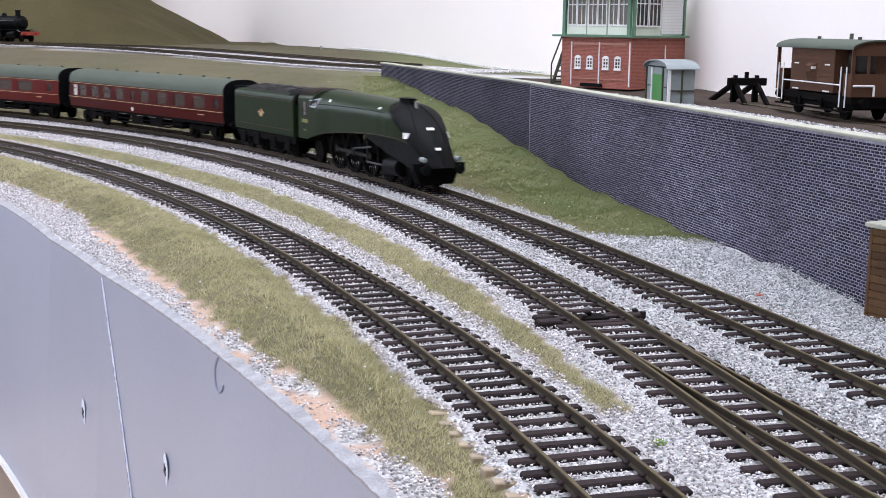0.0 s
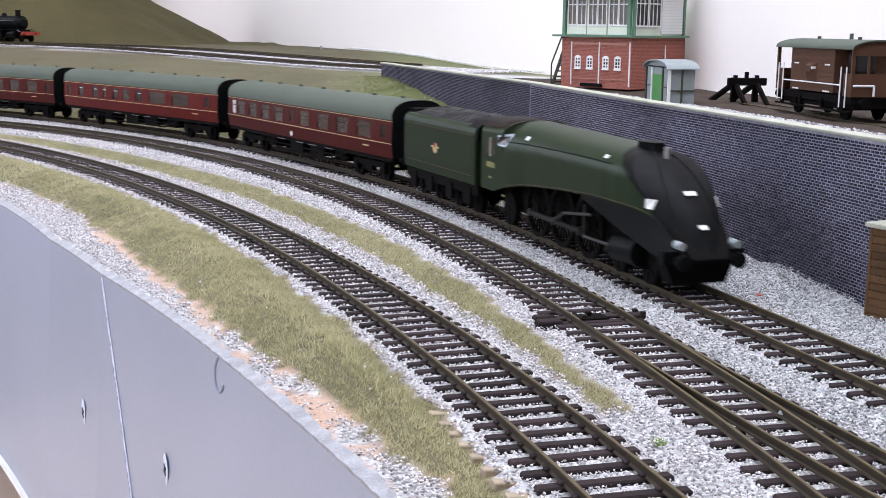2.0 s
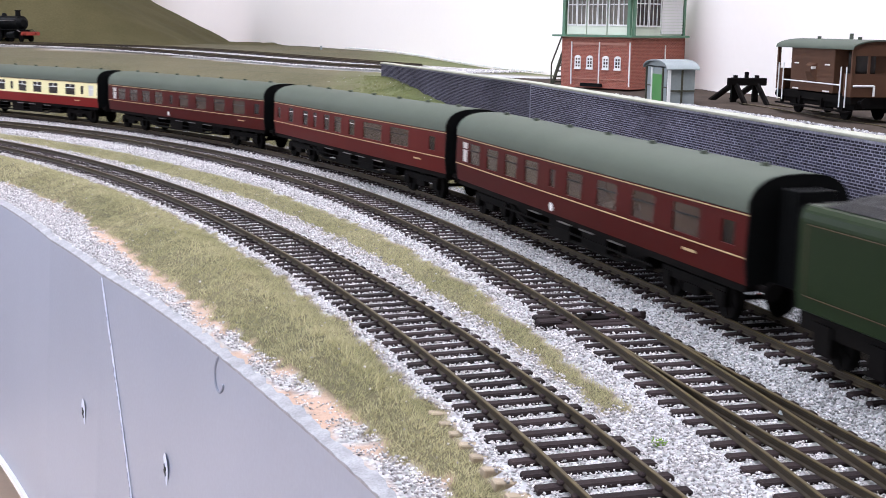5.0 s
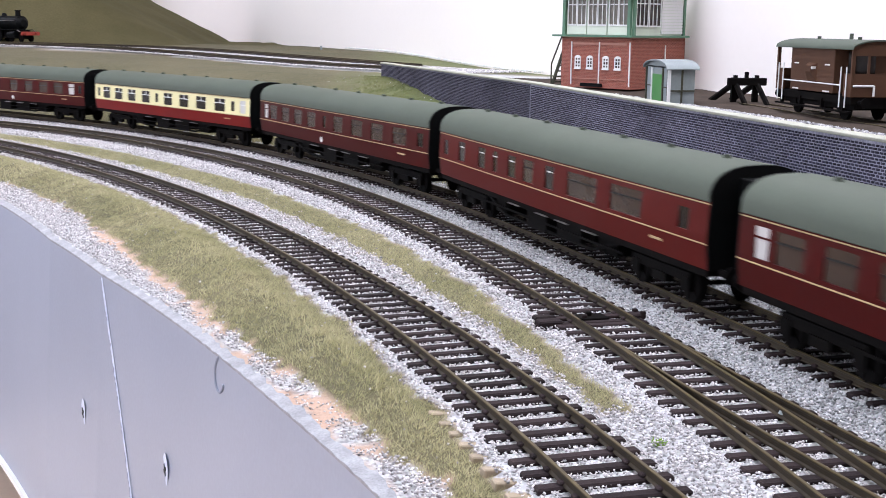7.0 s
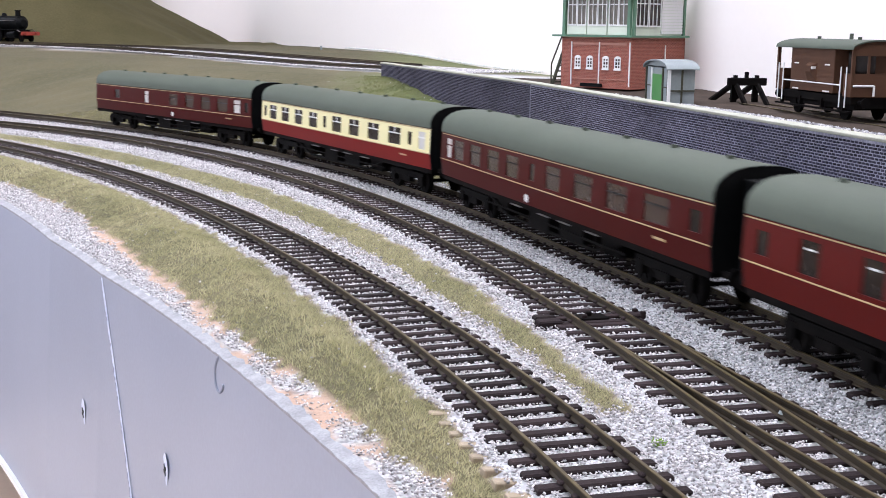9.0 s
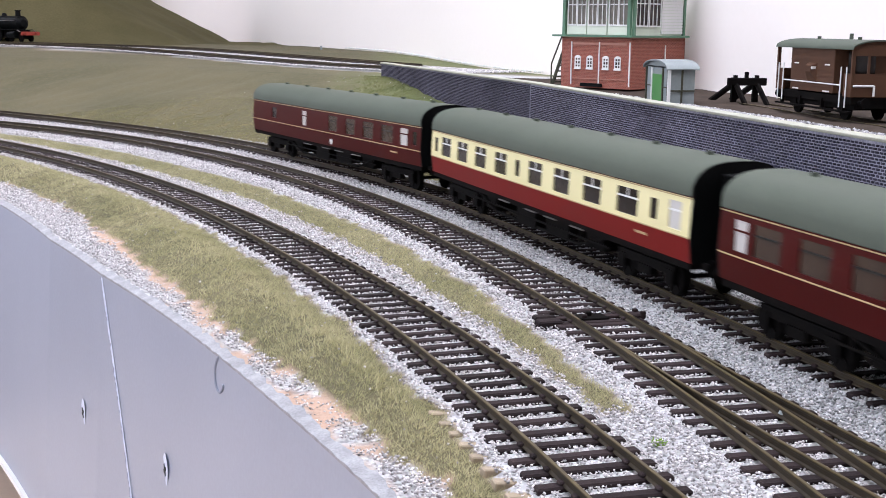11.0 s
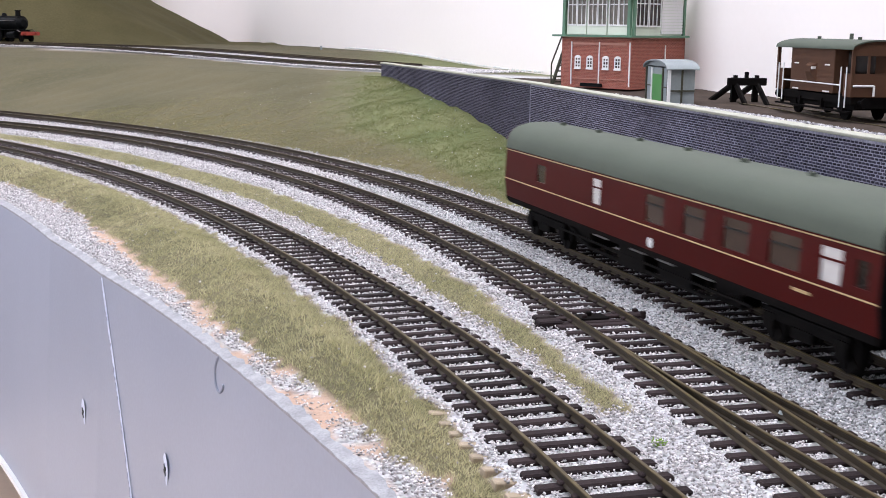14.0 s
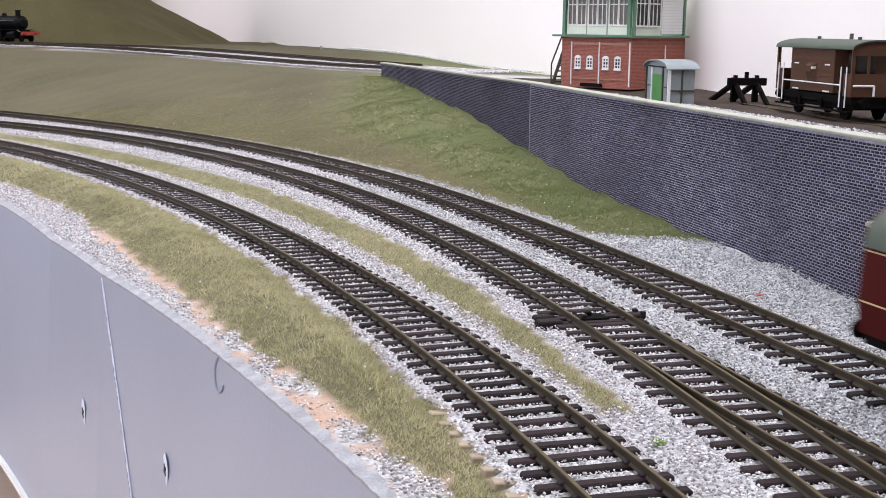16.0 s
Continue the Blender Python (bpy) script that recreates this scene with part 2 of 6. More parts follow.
# ---- mesh tools ----
class Mesh:
    """Vertices and faces, gathered piece by piece."""

    def __init__(self):
        self.v, self.f = [], []

    def add(self, verts, faces):
        k = len(self.v)
        self.v += [tuple(a) for a in verts]
        self.f += [tuple(k + i for i in f) for f in faces]
        return self

    def box(self, x0, x1, y0, y1, z0, z1):
        v = [(x, y, z) for z in (z0, z1) for y in (y0, y1) for x in (x0, x1)]
        return self.add(v, [(0, 2, 3, 1), (4, 5, 7, 6), (0, 1, 5, 4), (2, 6, 7, 3), (0, 4, 6, 2), (1, 3, 7, 5)])

    def loft(self, rings, caps=True, loop=True):
        n = len(rings[0])
        v = [p for r in rings for p in r]
        f = []
        for i in range(len(rings) - 1):
            for j in range(n if loop else n - 1):
                a, b = i * n + j, i * n + (j + 1) % n
                f.append((a, b, b + n, a + n))
        if caps:
            f += [tuple(range(n))[::-1], tuple(range((len(rings) - 1) * n, len(rings) * n))]
        return self.add(v, f)

    def cyl(self, a, b, r, n=12, r2=None):
        a, b = Vector(a), Vector(b)
        q = (b - a).to_track_quat("Z", "Y")
        ring = lambda c, rr: [c + q @ Vector((rr * math.cos(2 * math.pi * i / n), rr * math.sin(2 * math.pi * i / n), 0)) for i in range(n)]
        return self.loft([ring(a, r), ring(b, r if r2 is None else r2)])

    def tube(self, pts, r, n=8):
        for a, b in zip(pts[:-1], pts[1:]):
            self.cyl(a, b, r, n)
        return self

    def data(self, name, mat, smooth=False, bevel=0.0):
        me = bpy.data.meshes.new(name)
        me.from_pydata(self.v, [], self.f)
        bm = bmesh.new()
        bm.from_mesh(me)
        bmesh.ops.recalc_face_normals(bm, faces=bm.faces)
        if bevel:
            bmesh.ops.bevel(bm, geom=list(bm.edges), offset=bevel, segments=1, affect="EDGES", clamp_overlap=True)
        if smooth:
            bmesh.ops.remove_doubles(bm, verts=bm.verts, dist=1e-6)
            bmesh.ops.recalc_face_normals(bm, faces=bm.faces)
            for f in bm.faces:
                f.smooth = True
            for e in bm.edges:
                if len(e.link_faces) == 2 and e.calc_face_angle(0) > 0.6:
                    e.smooth = False
        bm.to_mesh(me)
        bm.free()
        me.materials.append(mat)
        return me


def part(name, mesh, mat, parent=None, label="", smooth=False, bevel=0.0, m=None):
    ob = new(name, mesh if isinstance(mesh, bpy.types.Mesh) else mesh.data(name, mat, smooth, bevel))
    if parent:
        ob.parent = parent
    if m is not None:
        ob.matrix_basis = m
    return tagged(ob, label)


def thing(name, label, category, group="", kind="", m=None):
    ob = new(name)
    if m is not None:
        ob.matrix_basis = m
    return tagged(ob, label, category, group, kind)


def raw(name, verts, faces, mat):
    """A big mesh straight from arrays of triangles or quads."""
    me = bpy.data.meshes.new(name)
    n, k = faces.shape
    me.vertices.add(len(verts))
    me.vertices.foreach_set("co", verts.astype(np.float32).ravel())
    me.loops.add(n * k)
    me.loops.foreach_set("vertex_index", faces.astype(np.int32).ravel())
    me.polygons.add(n)
    me.polygons.foreach_set("loop_start", np.arange(0, n * k, k, dtype=np.int32))
    me.update(calc_edges=True)
    me.materials.append(mat)
    return new(name, me)


# ---- the lines of the tracks ----
class Line:
    """A line in plan from a start, a heading and a curvature that changes along it; s grows away from the camera."""

    def __init__(self, x0, y0, th, k0, k1, k2, low=None, lo=-3.0, hi=3.6):
        self.s = np.arange(lo, hi, 0.002)
        c = np.clip(self.s, 0, 0.9 if low is None else low)
        k = k0 + k1 * c + k2 * c * c
        i = np.argmin(abs(self.s))
        t = np.cumsum(k) * 0.002
        self.t = t - t[i] + th
        x, y = np.cumsum(np.cos(self.t)) * 0.002, np.cumsum(np.sin(self.t)) * 0.002
        self.x, self.y = x - x[i] + x0, y - y[i] + y0

    def at(self, s, w=0.0):
        """Place at s, w metres to the outer side."""
        t = np.interp(s, self.s, self.t)
        return np.interp(s, self.s, self.x) + w * np.sin(t), np.interp(s, self.s, self.y) - w * np.cos(t), t

    def lateral(self, x, y):
        """How far points lie to the outer side, and at which s."""
        px, py = self.x[::8], self.y[::8]
        out_w, out_s = np.empty(len(x)), np.empty(len(x))
        for a in range(0, len(x), 4000):
            d = (x[a:a + 4000, None] - px) ** 2 + (y[a:a + 4000, None] - py) ** 2
            k = d.argmin(1)
            t = self.t[::8][k]
            out_w[a:a + 4000] = (x[a:a + 4000] - px[k]) * np.sin(t) - (y[a:a + 4000] - py[k]) * np.cos(t)
            out_s[a:a + 4000] = self.s[::8][k] + (x[a:a + 4000] - px[k]) * np.cos(t) + (y[a:a + 4000] - py[k]) * np.sin(t)
        return out_w, out_s


LINE_A = Line(0.0413, 0.2039, 1.8387, 0.5373, 0.1258, 0.0574)
LINE_B = Line(0.0491, 0.3677, 1.8281, 0.5109, 0.732, -0.0711)
LINE_B2 = Line(0.0491, 0.3677, 1.8281, -0.41, 0, 0)
LINE_C = Line(0.1010, 0.3522, 1.8664, 0.0036, 2.8289, -2.5519)
LINE_U = Line(0.06, 1.18, radians(128), 0.2, 0.15, 0)
WALL = [(0.2484, -0.05), (0.0568, 0.8017), (-0.0632, 1.2087)]
WALL_TOP, YARD = 0.0514, 0.0385


def smooth_step(a, b, x):
    t = np.clip((x - a) / (b - a), 0, 1)
    return t * t * (3 - 2 * t)


def upper_level(x, y):
    return 0.041 + 0.011 * smooth_step(1.35, 1.85, y)


def behind_wall(x, y):
    """Metres behind the retaining wall's line; negative in front."""
    (x0, y0), (x1, y1), (x2, y2) = WALL
    xw = np.where(y < y1, x0 + (y - y0) * (x1 - x0) / (y1 - y0), x1 + (y - y1) * (x2 - x1) / (y2 - y1))
    return np.where(y < y2, x - xw, 0.0)


def wobble(x, y, scale, seed=0.0):
    a = np.sin(x * scale * 1.7 + seed) + np.sin(y * scale * 2.1 + seed * 2.3) + np.sin((x + y) * scale * 1.3 + seed * 0.7) + np.sin((x - y) * scale * 3.1 + seed * 1.9)
    return a / 4


def along(table, s):
    xs, ys = zip(*table)
    return np.interp(s, xs, ys)


EDGE_FASCIA = [(-0.2, -0.030), (0.045, -0.040), (0.12, -0.0502), (0.23, -0.0638), (0.30, -0.0725), (0.39, -0.0785), (0.6, -0.078)]
EDGE_APRON = [(0.0, -0.025), (0.045, -0.0295), (0.12, -0.0405), (0.18, -0.0490), (0.31, -0.0565), (0.5, -0.0540), (0.6, -0.056)]
EDGE_A = [(0.05, 0.0180), (0.10, 0.0225), (0.19, 0.0245), (0.33, 0.0300), (0.48, 0.0320), (0.6, 0.0290)]
EDGE_B = [(0.0, -0.0225), (0.12, -0.0225), (0.235, -0.0265), (0.32, -0.0290), (0.5, -0.0370), (0.7, -0.0378)]
EDGE_C = [(0.15, 0.0235), (0.285, 0.0270), (0.40, 0.0290), (0.535, 0.0275), (0.7, 0.0265)]


def fascia_offset(s):
    """From track A to the board's edge."""
    return along(EDGE_FASCIA, s)


def ground_height(x, y, sa, wa, wb, wc, sc):
    base = np.full(len(x), -0.0046)
    for w in (wa, wb, wc):
        base = np.maximum(base, -0.0046 + 0.0011 * smooth_step(0.0185, 0.0150, np.abs(w)))
    foot = along(EDGE_C, sc) - 0.004
    ramp = smooth_step(0.56, 0.98, y)
    t = np.clip((wc - foot) / 0.215, 0, 1)
    rise = (0.75 * t + 0.25 * t * t * (3 - 2 * t)) * ramp
    up = upper_level(x, y)
    z = base + (up - 0.002 - base) * rise + 0.0022 * wobble(x, y, 42) * np.clip(t * 5, 0, 1) * np.clip((1 - t) * 4, 0, 1)
    apron = along(EDGE_APRON, sa)
    fall = smooth_step(0.016, -0.002, wa - apron)
    hump = smooth_step(-0.0185, -0.029, wa) * smooth_step(-0.002, 0.010, wa - apron)
    f = np.clip((wa + 0.0185) / (apron + 0.0185), 0, 1)
    hump = hump + 1.1 * np.exp(-((f - 0.42) / 0.16) ** 2) * (wa < -0.0185) * smooth_step(0.05, 0.14, sa)
    z = z - 0.0032 * fall + (0.0016 + 0.0005 * wobble(x, y, 90, 1.0)) * hump
    return z


def cover(x, y, sa, wa, wb, sb, wc, sc, z):
    """Ballast, straw grass and green grass, 0 to 1 each."""
    n1, n2 = wobble(x, y, 95, 3.0), wobble(x, y, 260, 5.0)
    edge = 0.0020 * n1 + 0.0022 * n2
    front = (wb + edge > along(EDGE_B, sb)) & (wc + edge < along(EDGE_C, sc))
    near = (wc > 0) & (wc + edge < 0.06 + 1.5 * (0.52 - y)) & (y + 0.5 * edge < 0.545)
    track_a = (wa + edge < along(EDGE_A, sa)) & (wa + edge > -0.0185)
    ap = along(EDGE_APRON, sa)
    out = (wa + edge < ap)
    n3 = wobble(x, y, 70, 8.0)
    strip = wa - ap + 0.0055 + 0.0050 * n3 + 0.003 * n2 - 0.004 * smooth_step(0.40, 0.48, sa) < 0
    loose = (n3 * 0.9 + n2 * 0.7 > -0.1) & ((wa - ap > -0.0075) | (n2 > 0.15))
    patch = np.where(sa + 0.03 * n3 > 0.20, strip, loose)
    apron = out & patch
    wu, su = LINE_U.lateral(x, y)
    upper = (wu + edge > -0.026) & (wu + edge < 0.102) & (y > 1.15)
    joined = (sa + 3.0 * edge < 0.072) & (wa > -0.0185) & (wc < 0.03)
    ballast = front | near | track_a | apron | upper | joined
    bare = out & ~patch
    straw = ~ballast & ~bare
    green = smooth_step(0.052, 0.105, wc + 0.045 * smooth_step(-0.04, 0.05, x)) * smooth_step(-0.13, -0.03, x - 0.02 * n1) * (z > -0.0075) * straw
    return np.where(ballast, 1.0, 0.0), np.where(straw, 1.0, 0.0), green * 0.9


# ---- large structure ----
def room_side(y):
    """How far the layout reaches east: just into the room wall."""
    return 1.58 - (y + 2.6) * 0.377 + 0.03


def build_ground():
    s = np.concatenate([np.arange(-1.6, -0.06, 0.05), np.arange(-0.06, 0.7, 0.004), np.arange(0.7, 1.3, 0.008), np.arange(1.3, 2.3, 0.04)])
    w = np.concatenate([np.linspace(0, 0.09, 30), np.arange(0.094, 0.30, 0.005), np.arange(0.30, 0.62, 0.012), np.arange(0.62, 1.3, 0.06)])
    S, W = np.meshgrid(s, w, indexing="ij")
    off = fascia_offset(S)
    x, y, _ = LINE_A.at(S.ravel(), (W + off).ravel())
    wa = (W + off).ravel()
    wc, sc = LINE_C.lateral(x, y)
    wb, sb = LINE_B.lateral(x, y)
    sa = S.ravel()
    z = ground_height(x, y, sa, wa, wb, wc, sc)
    n, m = len(s), len(w)
    i = np.arange(n - 1)[:, None] * m + np.arange(m - 1)[None, :]
    i = i.ravel()
    b = behind_wall(x, y)
    i = i[np.minimum(np.minimum(b[i], b[i + 1]), np.minimum(b[i + m], b[i + m + 1])) < 0.0008]
    z = np.where(b > 0.0, np.minimum(z, YARD - 0.004), z)
    i = i[(x < room_side(y))[i] & (x < room_side(y))[i + m]]
    ob = raw("ground", np.c_[x, y, z], np.c_[i, i + 1, i + m + 1, i + m], M_GROUND)
    a = ob.data.color_attributes.new("cover", "FLOAT_COLOR", "POINT")
    c = np.stack([*cover(x, y, sa, wa, wb, sb, wc, sc, z), np.ones(len(x))], 1)
    a.data.foreach_set("color", c.astype(np.float32).ravel())
    ob.data.polygons.foreach_set("use_smooth", np.ones(len(i), bool))
    ys = np.arange(-0.4, 1.24, 0.02)
    xw = np.interp(ys, [q[1] for q in WALL], [q[0] for q in WALL])
    P, k = [], 14
    for yy, xx in zip(ys, xw):
        for j in range(k):
            P.append((xx + 0.0015 + 0.30 * j / (k - 1), yy, YARD + 0.0006 * math.sin(yy * 90 + j)))
    i = (np.arange(len(ys) - 1)[:, None] * k + np.arange(k - 1)[None, :]).ravel()
    P = np.array(P)
    P[:, 0] = np.minimum(P[:, 0], room_side(P[:, 1]))
    yard = raw("yard_ground", P, np.c_[i, i + 1, i + k + 1, i + k], M_YARD)
    tagged(yard, "dark ash ground of the upper goods yard", "ground", kind="structure")
    tagged(ob, "scenic baseboard with ballast, straw grass and a grassy bank", "ground", kind="structure")


def build_hill():
    """The grassed hill behind the upper line."""
    xs, ys = np.linspace(-2.3, -0.2, 90), np.linspace(1.75, 2.75, 50)
    X, Y = np.meshgrid(xs, ys, indexing="ij")
    x, y = X.ravel(), Y.ravel()
    front = 2.06 + 0.20 * (x + 0.35)
    ridge = np.clip(-0.485 - x, 0, 0.5) * 0.52 + 0.006 * smooth_step(-0.15, -0.40, x)
    ridge = np.where(x < -0.83, 0.202 + 0.05 * smooth_step(-0.83, -1.4, x), ridge)
    t = smooth_step(0, 1, np.clip((y - front) / 0.28, 0, 1))
    z = 0.044 + ridge * t + 0.004 * wobble(x, y, 22, 2) * t - 0.01 * smooth_step(0, -0.1, y - front)
    n, m = len(xs), len(ys)
    i = (np.arange(n - 1)[:, None] * m + np.arange(m - 1)[None, :]).ravel()
    i = i[(x < room_side(y))[i] & (x < room_side(y))[i + m]]
    ob = raw("hill", np.c_[x, y, z], np.c_[i, i + m, i + m + 1, i + 1], M_HILL)
    a = ob.data.color_attributes.new("cover", "FLOAT_COLOR", "POINT")
    c = np.stack([0 * x, 1 + 0 * x, 0.35 + 0.3 * wobble(x, y, 9, 4), 1 + 0 * x], 1)
    a.data.foreach_set("color", np.clip(c, 0, 1).astype(np.float32).ravel())
    ob.data.polygons.foreach_set("use_smooth", np.ones(len(i), bool))
    tagged(ob, "straw-green grassed hill in front of the white room wall", "hill", kind="structure")


def build_fascia():
    """The curved grey board that closes the layout towards the room."""
    s = np.concatenate([np.arange(-1.6, -0.1, 0.02), np.arange(-0.1, 0.7, 0.0025), np.arange(0.7, 2.3, 0.02)])
    skin, edge = Mesh(), Mesh()
    r1, r2 = [], []
    for v in s:
        off = float(fascia_offset(v))
        o, i = LINE_A.at(v, off - 0.0035), LINE_A.at(v, off)
        lean = LINE_A.at(v, off - 0.012)
        r1.append([(lean[0], lean[1], -0.142), (o[0], o[1], -0.0075), (i[0], i[1], -0.0075), (i[0], i[1], -0.142)])
        g = 0.0004 * math.sin(v * 140) + 0.0003 * math.sin(v * 390) + 0.0004 * math.sin(v * 911 + 1)
        h = 0.0004 * math.sin(v * 620) + 0.0003 * math.sin(v * 1270 + 2)
        a, b = LINE_A.at(v, off - 0.0037), LINE_A.at(v, off - 0.0006 + g)
        r2.append([(a[0], a[1], -0.0078), (a[0], a[1], -0.0070 + 0.5 * h), (b[0], b[1], -0.0060 + h), (b[0], b[1], -0.0078)])
    skin.loft(r1)
    edge.loft(r2)
    ob = part("fascia", skin, M_FASCIA, smooth=True)
    tagged(ob, "grey painted hardboard fascia along the curved board edge", "fascia", kind="structure")
    part("board_edge", edge, M_FASCIA_EDGE, ob, "rough pale upper edge of the board", smooth=True)
    # the filled joint between two sheets
    joint = Mesh()
    v = 0.307
    rings = []
    for k in range(60):
        z = -0.0085 - 0.132 * k / 59
        f = (z + 0.0075) / -0.1345
        v = 0.300 - 0.085 * f
        j = 0.00012 * math.sin(k * 0.9) + 0.00015 * math.sin(k * 4.3)
        ring = []
        for dv, dw in ((-0.0009, 0.0), (-0.0004 + 0.0003 * math.sin(k * 7), -0.0004 - 0.0002 * math.sin(k * 3)), (0.0004 + 0.0003 * math.sin(k * 5), -0.0004), (0.0009, 0.0)):
            q = LINE_A.at(v + dv + j, float(fascia_offset(v)) - 0.0036 - 0.0085 * f + dw)
            ring.append((q[0], q[1], z))
        rings.append(ring)
    joint.loft(rings, caps=False, loop=False)
    crack = Mesh()
    rng = random.Random(5)
    for a, b in zip(rings[:-1], rings[1:]):
        if rng.random() < 0.72:
            q = [Vector(r[1]).lerp(Vector(r[2]), 0.5 + rng.uniform(-0.4, 0.4)) for r in (a, b)]
            crack.cyl(q[0], q[0].lerp(q[1], rng.uniform(0.5, 0.95)), 0.00024, 5)
    part("joint_crack", crack, M_CRACK, ob, "broken dark crack along the joint")
    part("filled_joint", joint, M_FILLER, ob, "blue-grey filled joint between two sheets", smooth=True)
    low = Mesh()
    rings = []
    for v in s:
        off = float(fascia_offset(v))
        a, b = LINE_A.at(v, off - 0.0142), LINE_A.at(v, off - 0.0115)
        rings.append([(a[0], a[1], -0.1445), (a[0], a[1], -0.1420), (b[0], b[1], -0.1420), (b[0], b[1], -0.1445)])
    low.loft(rings)
    part("lower_batten", low, M_WHITE, ob, "white edging along the foot of the fascia", smooth=True)
    return ob


def build_room():
    z0, z1 = -0.9, 1.6

    def wall(name, a, b, label, mat=M_PLAIN, th=0.1, zz=(z0, z1)):
        d = Vector((b[0] - a[0], b[1] - a[1]))
        n = Vector((-d.y, d.x)).normalized() * th
        q = Mesh()
        q.loft([[(a[0], a[1], z), (b[0], b[1], z), (b[0] + n.x, b[1] + n.y, z), (a[0] + n.x, a[1] + n.y, z)] for z in zz])
        return tagged(part(name, q, mat), label, "wall", kind="structure")

    far = [(1.58, -2.6), (-1.285, 5.0)]
    wall("wall_east", far[1], far[0], "plain off-white emulsioned room wall behind the layout", M_ROOM)
    wall("wall_north", (-2.4, 5.0), (-1.285, 5.0), "plain off-white room wall", M_ROOM)
    wall("wall_south", (1.58, -2.6), (-2.4, -2.6), "plain off-white room wall")
    # unseen west wall with two openings, the northern one added for its lamp
    for i, (a, b, zz) in enumerate((((-2.4, -2.6), (-2.4, -1.1), (z0, z1)), ((-2.4, 0.5), (-2.4, 2.0), (z0, z1)), ((-2.4, 3.4), (-2.4, 5.0), (z0, z1)), ((-2.4, 2.0), (-2.4, 3.4), (z0, 0.3)), ((-2.4, 2.0), (-2.4, 3.4), (1.4, z1)), ((-2.4, -1.1), (-2.4, 0.5), (z0, 0.3)), ((-2.4, -1.1), (-2.4, 0.5), (1.4, z1)))):
        wall("wall_west_%d" % (i + 1), a, b, "plain off-white room wall, unseen, with openings for the lamps", th=0.1, zz=zz)
    f = Mesh()
    f.box(-2.6, 1.8, -2.8, 5.2, z0 - 0.1, z0)
    tagged(part("floor", f, M_CARPET), "beige room floor", "floor", kind="structure")
    # unseen ceiling, left open below the added overhead lamp
    c = Mesh()
    c.box(-2.6, 1.8, -2.8, -0.15, z1, z1 + 0.1).box(-2.6, 1.8, 1.15, 5.2, z1, z1 + 0.1).box(-2.6, -0.55, -0.15, 1.15, z1, z1 + 0.1).box(0.75, 1.8, -0.15, 1.15, z1, z1 + 0.1)
    tagged(part("ceiling", c, M_PLAIN), "unseen white ceiling with an opening for the added overhead lamp", "ceiling", kind="structure")
    # the bench front under the fascia
    t = Mesh()
    t.box(-0.9, -0.05, -0.2, 0.75, -0.185, -0.175)
    shelf = thing("worktop", "cream worktop below the grey fascia", "worktop")
    part("top", t, M_CARPET, shelf, bevel=0.002)
    part("body", Mesh().box(-0.87, -0.08, -0.17, 0.72, z0, -0.185), M_PLAIN, shelf)


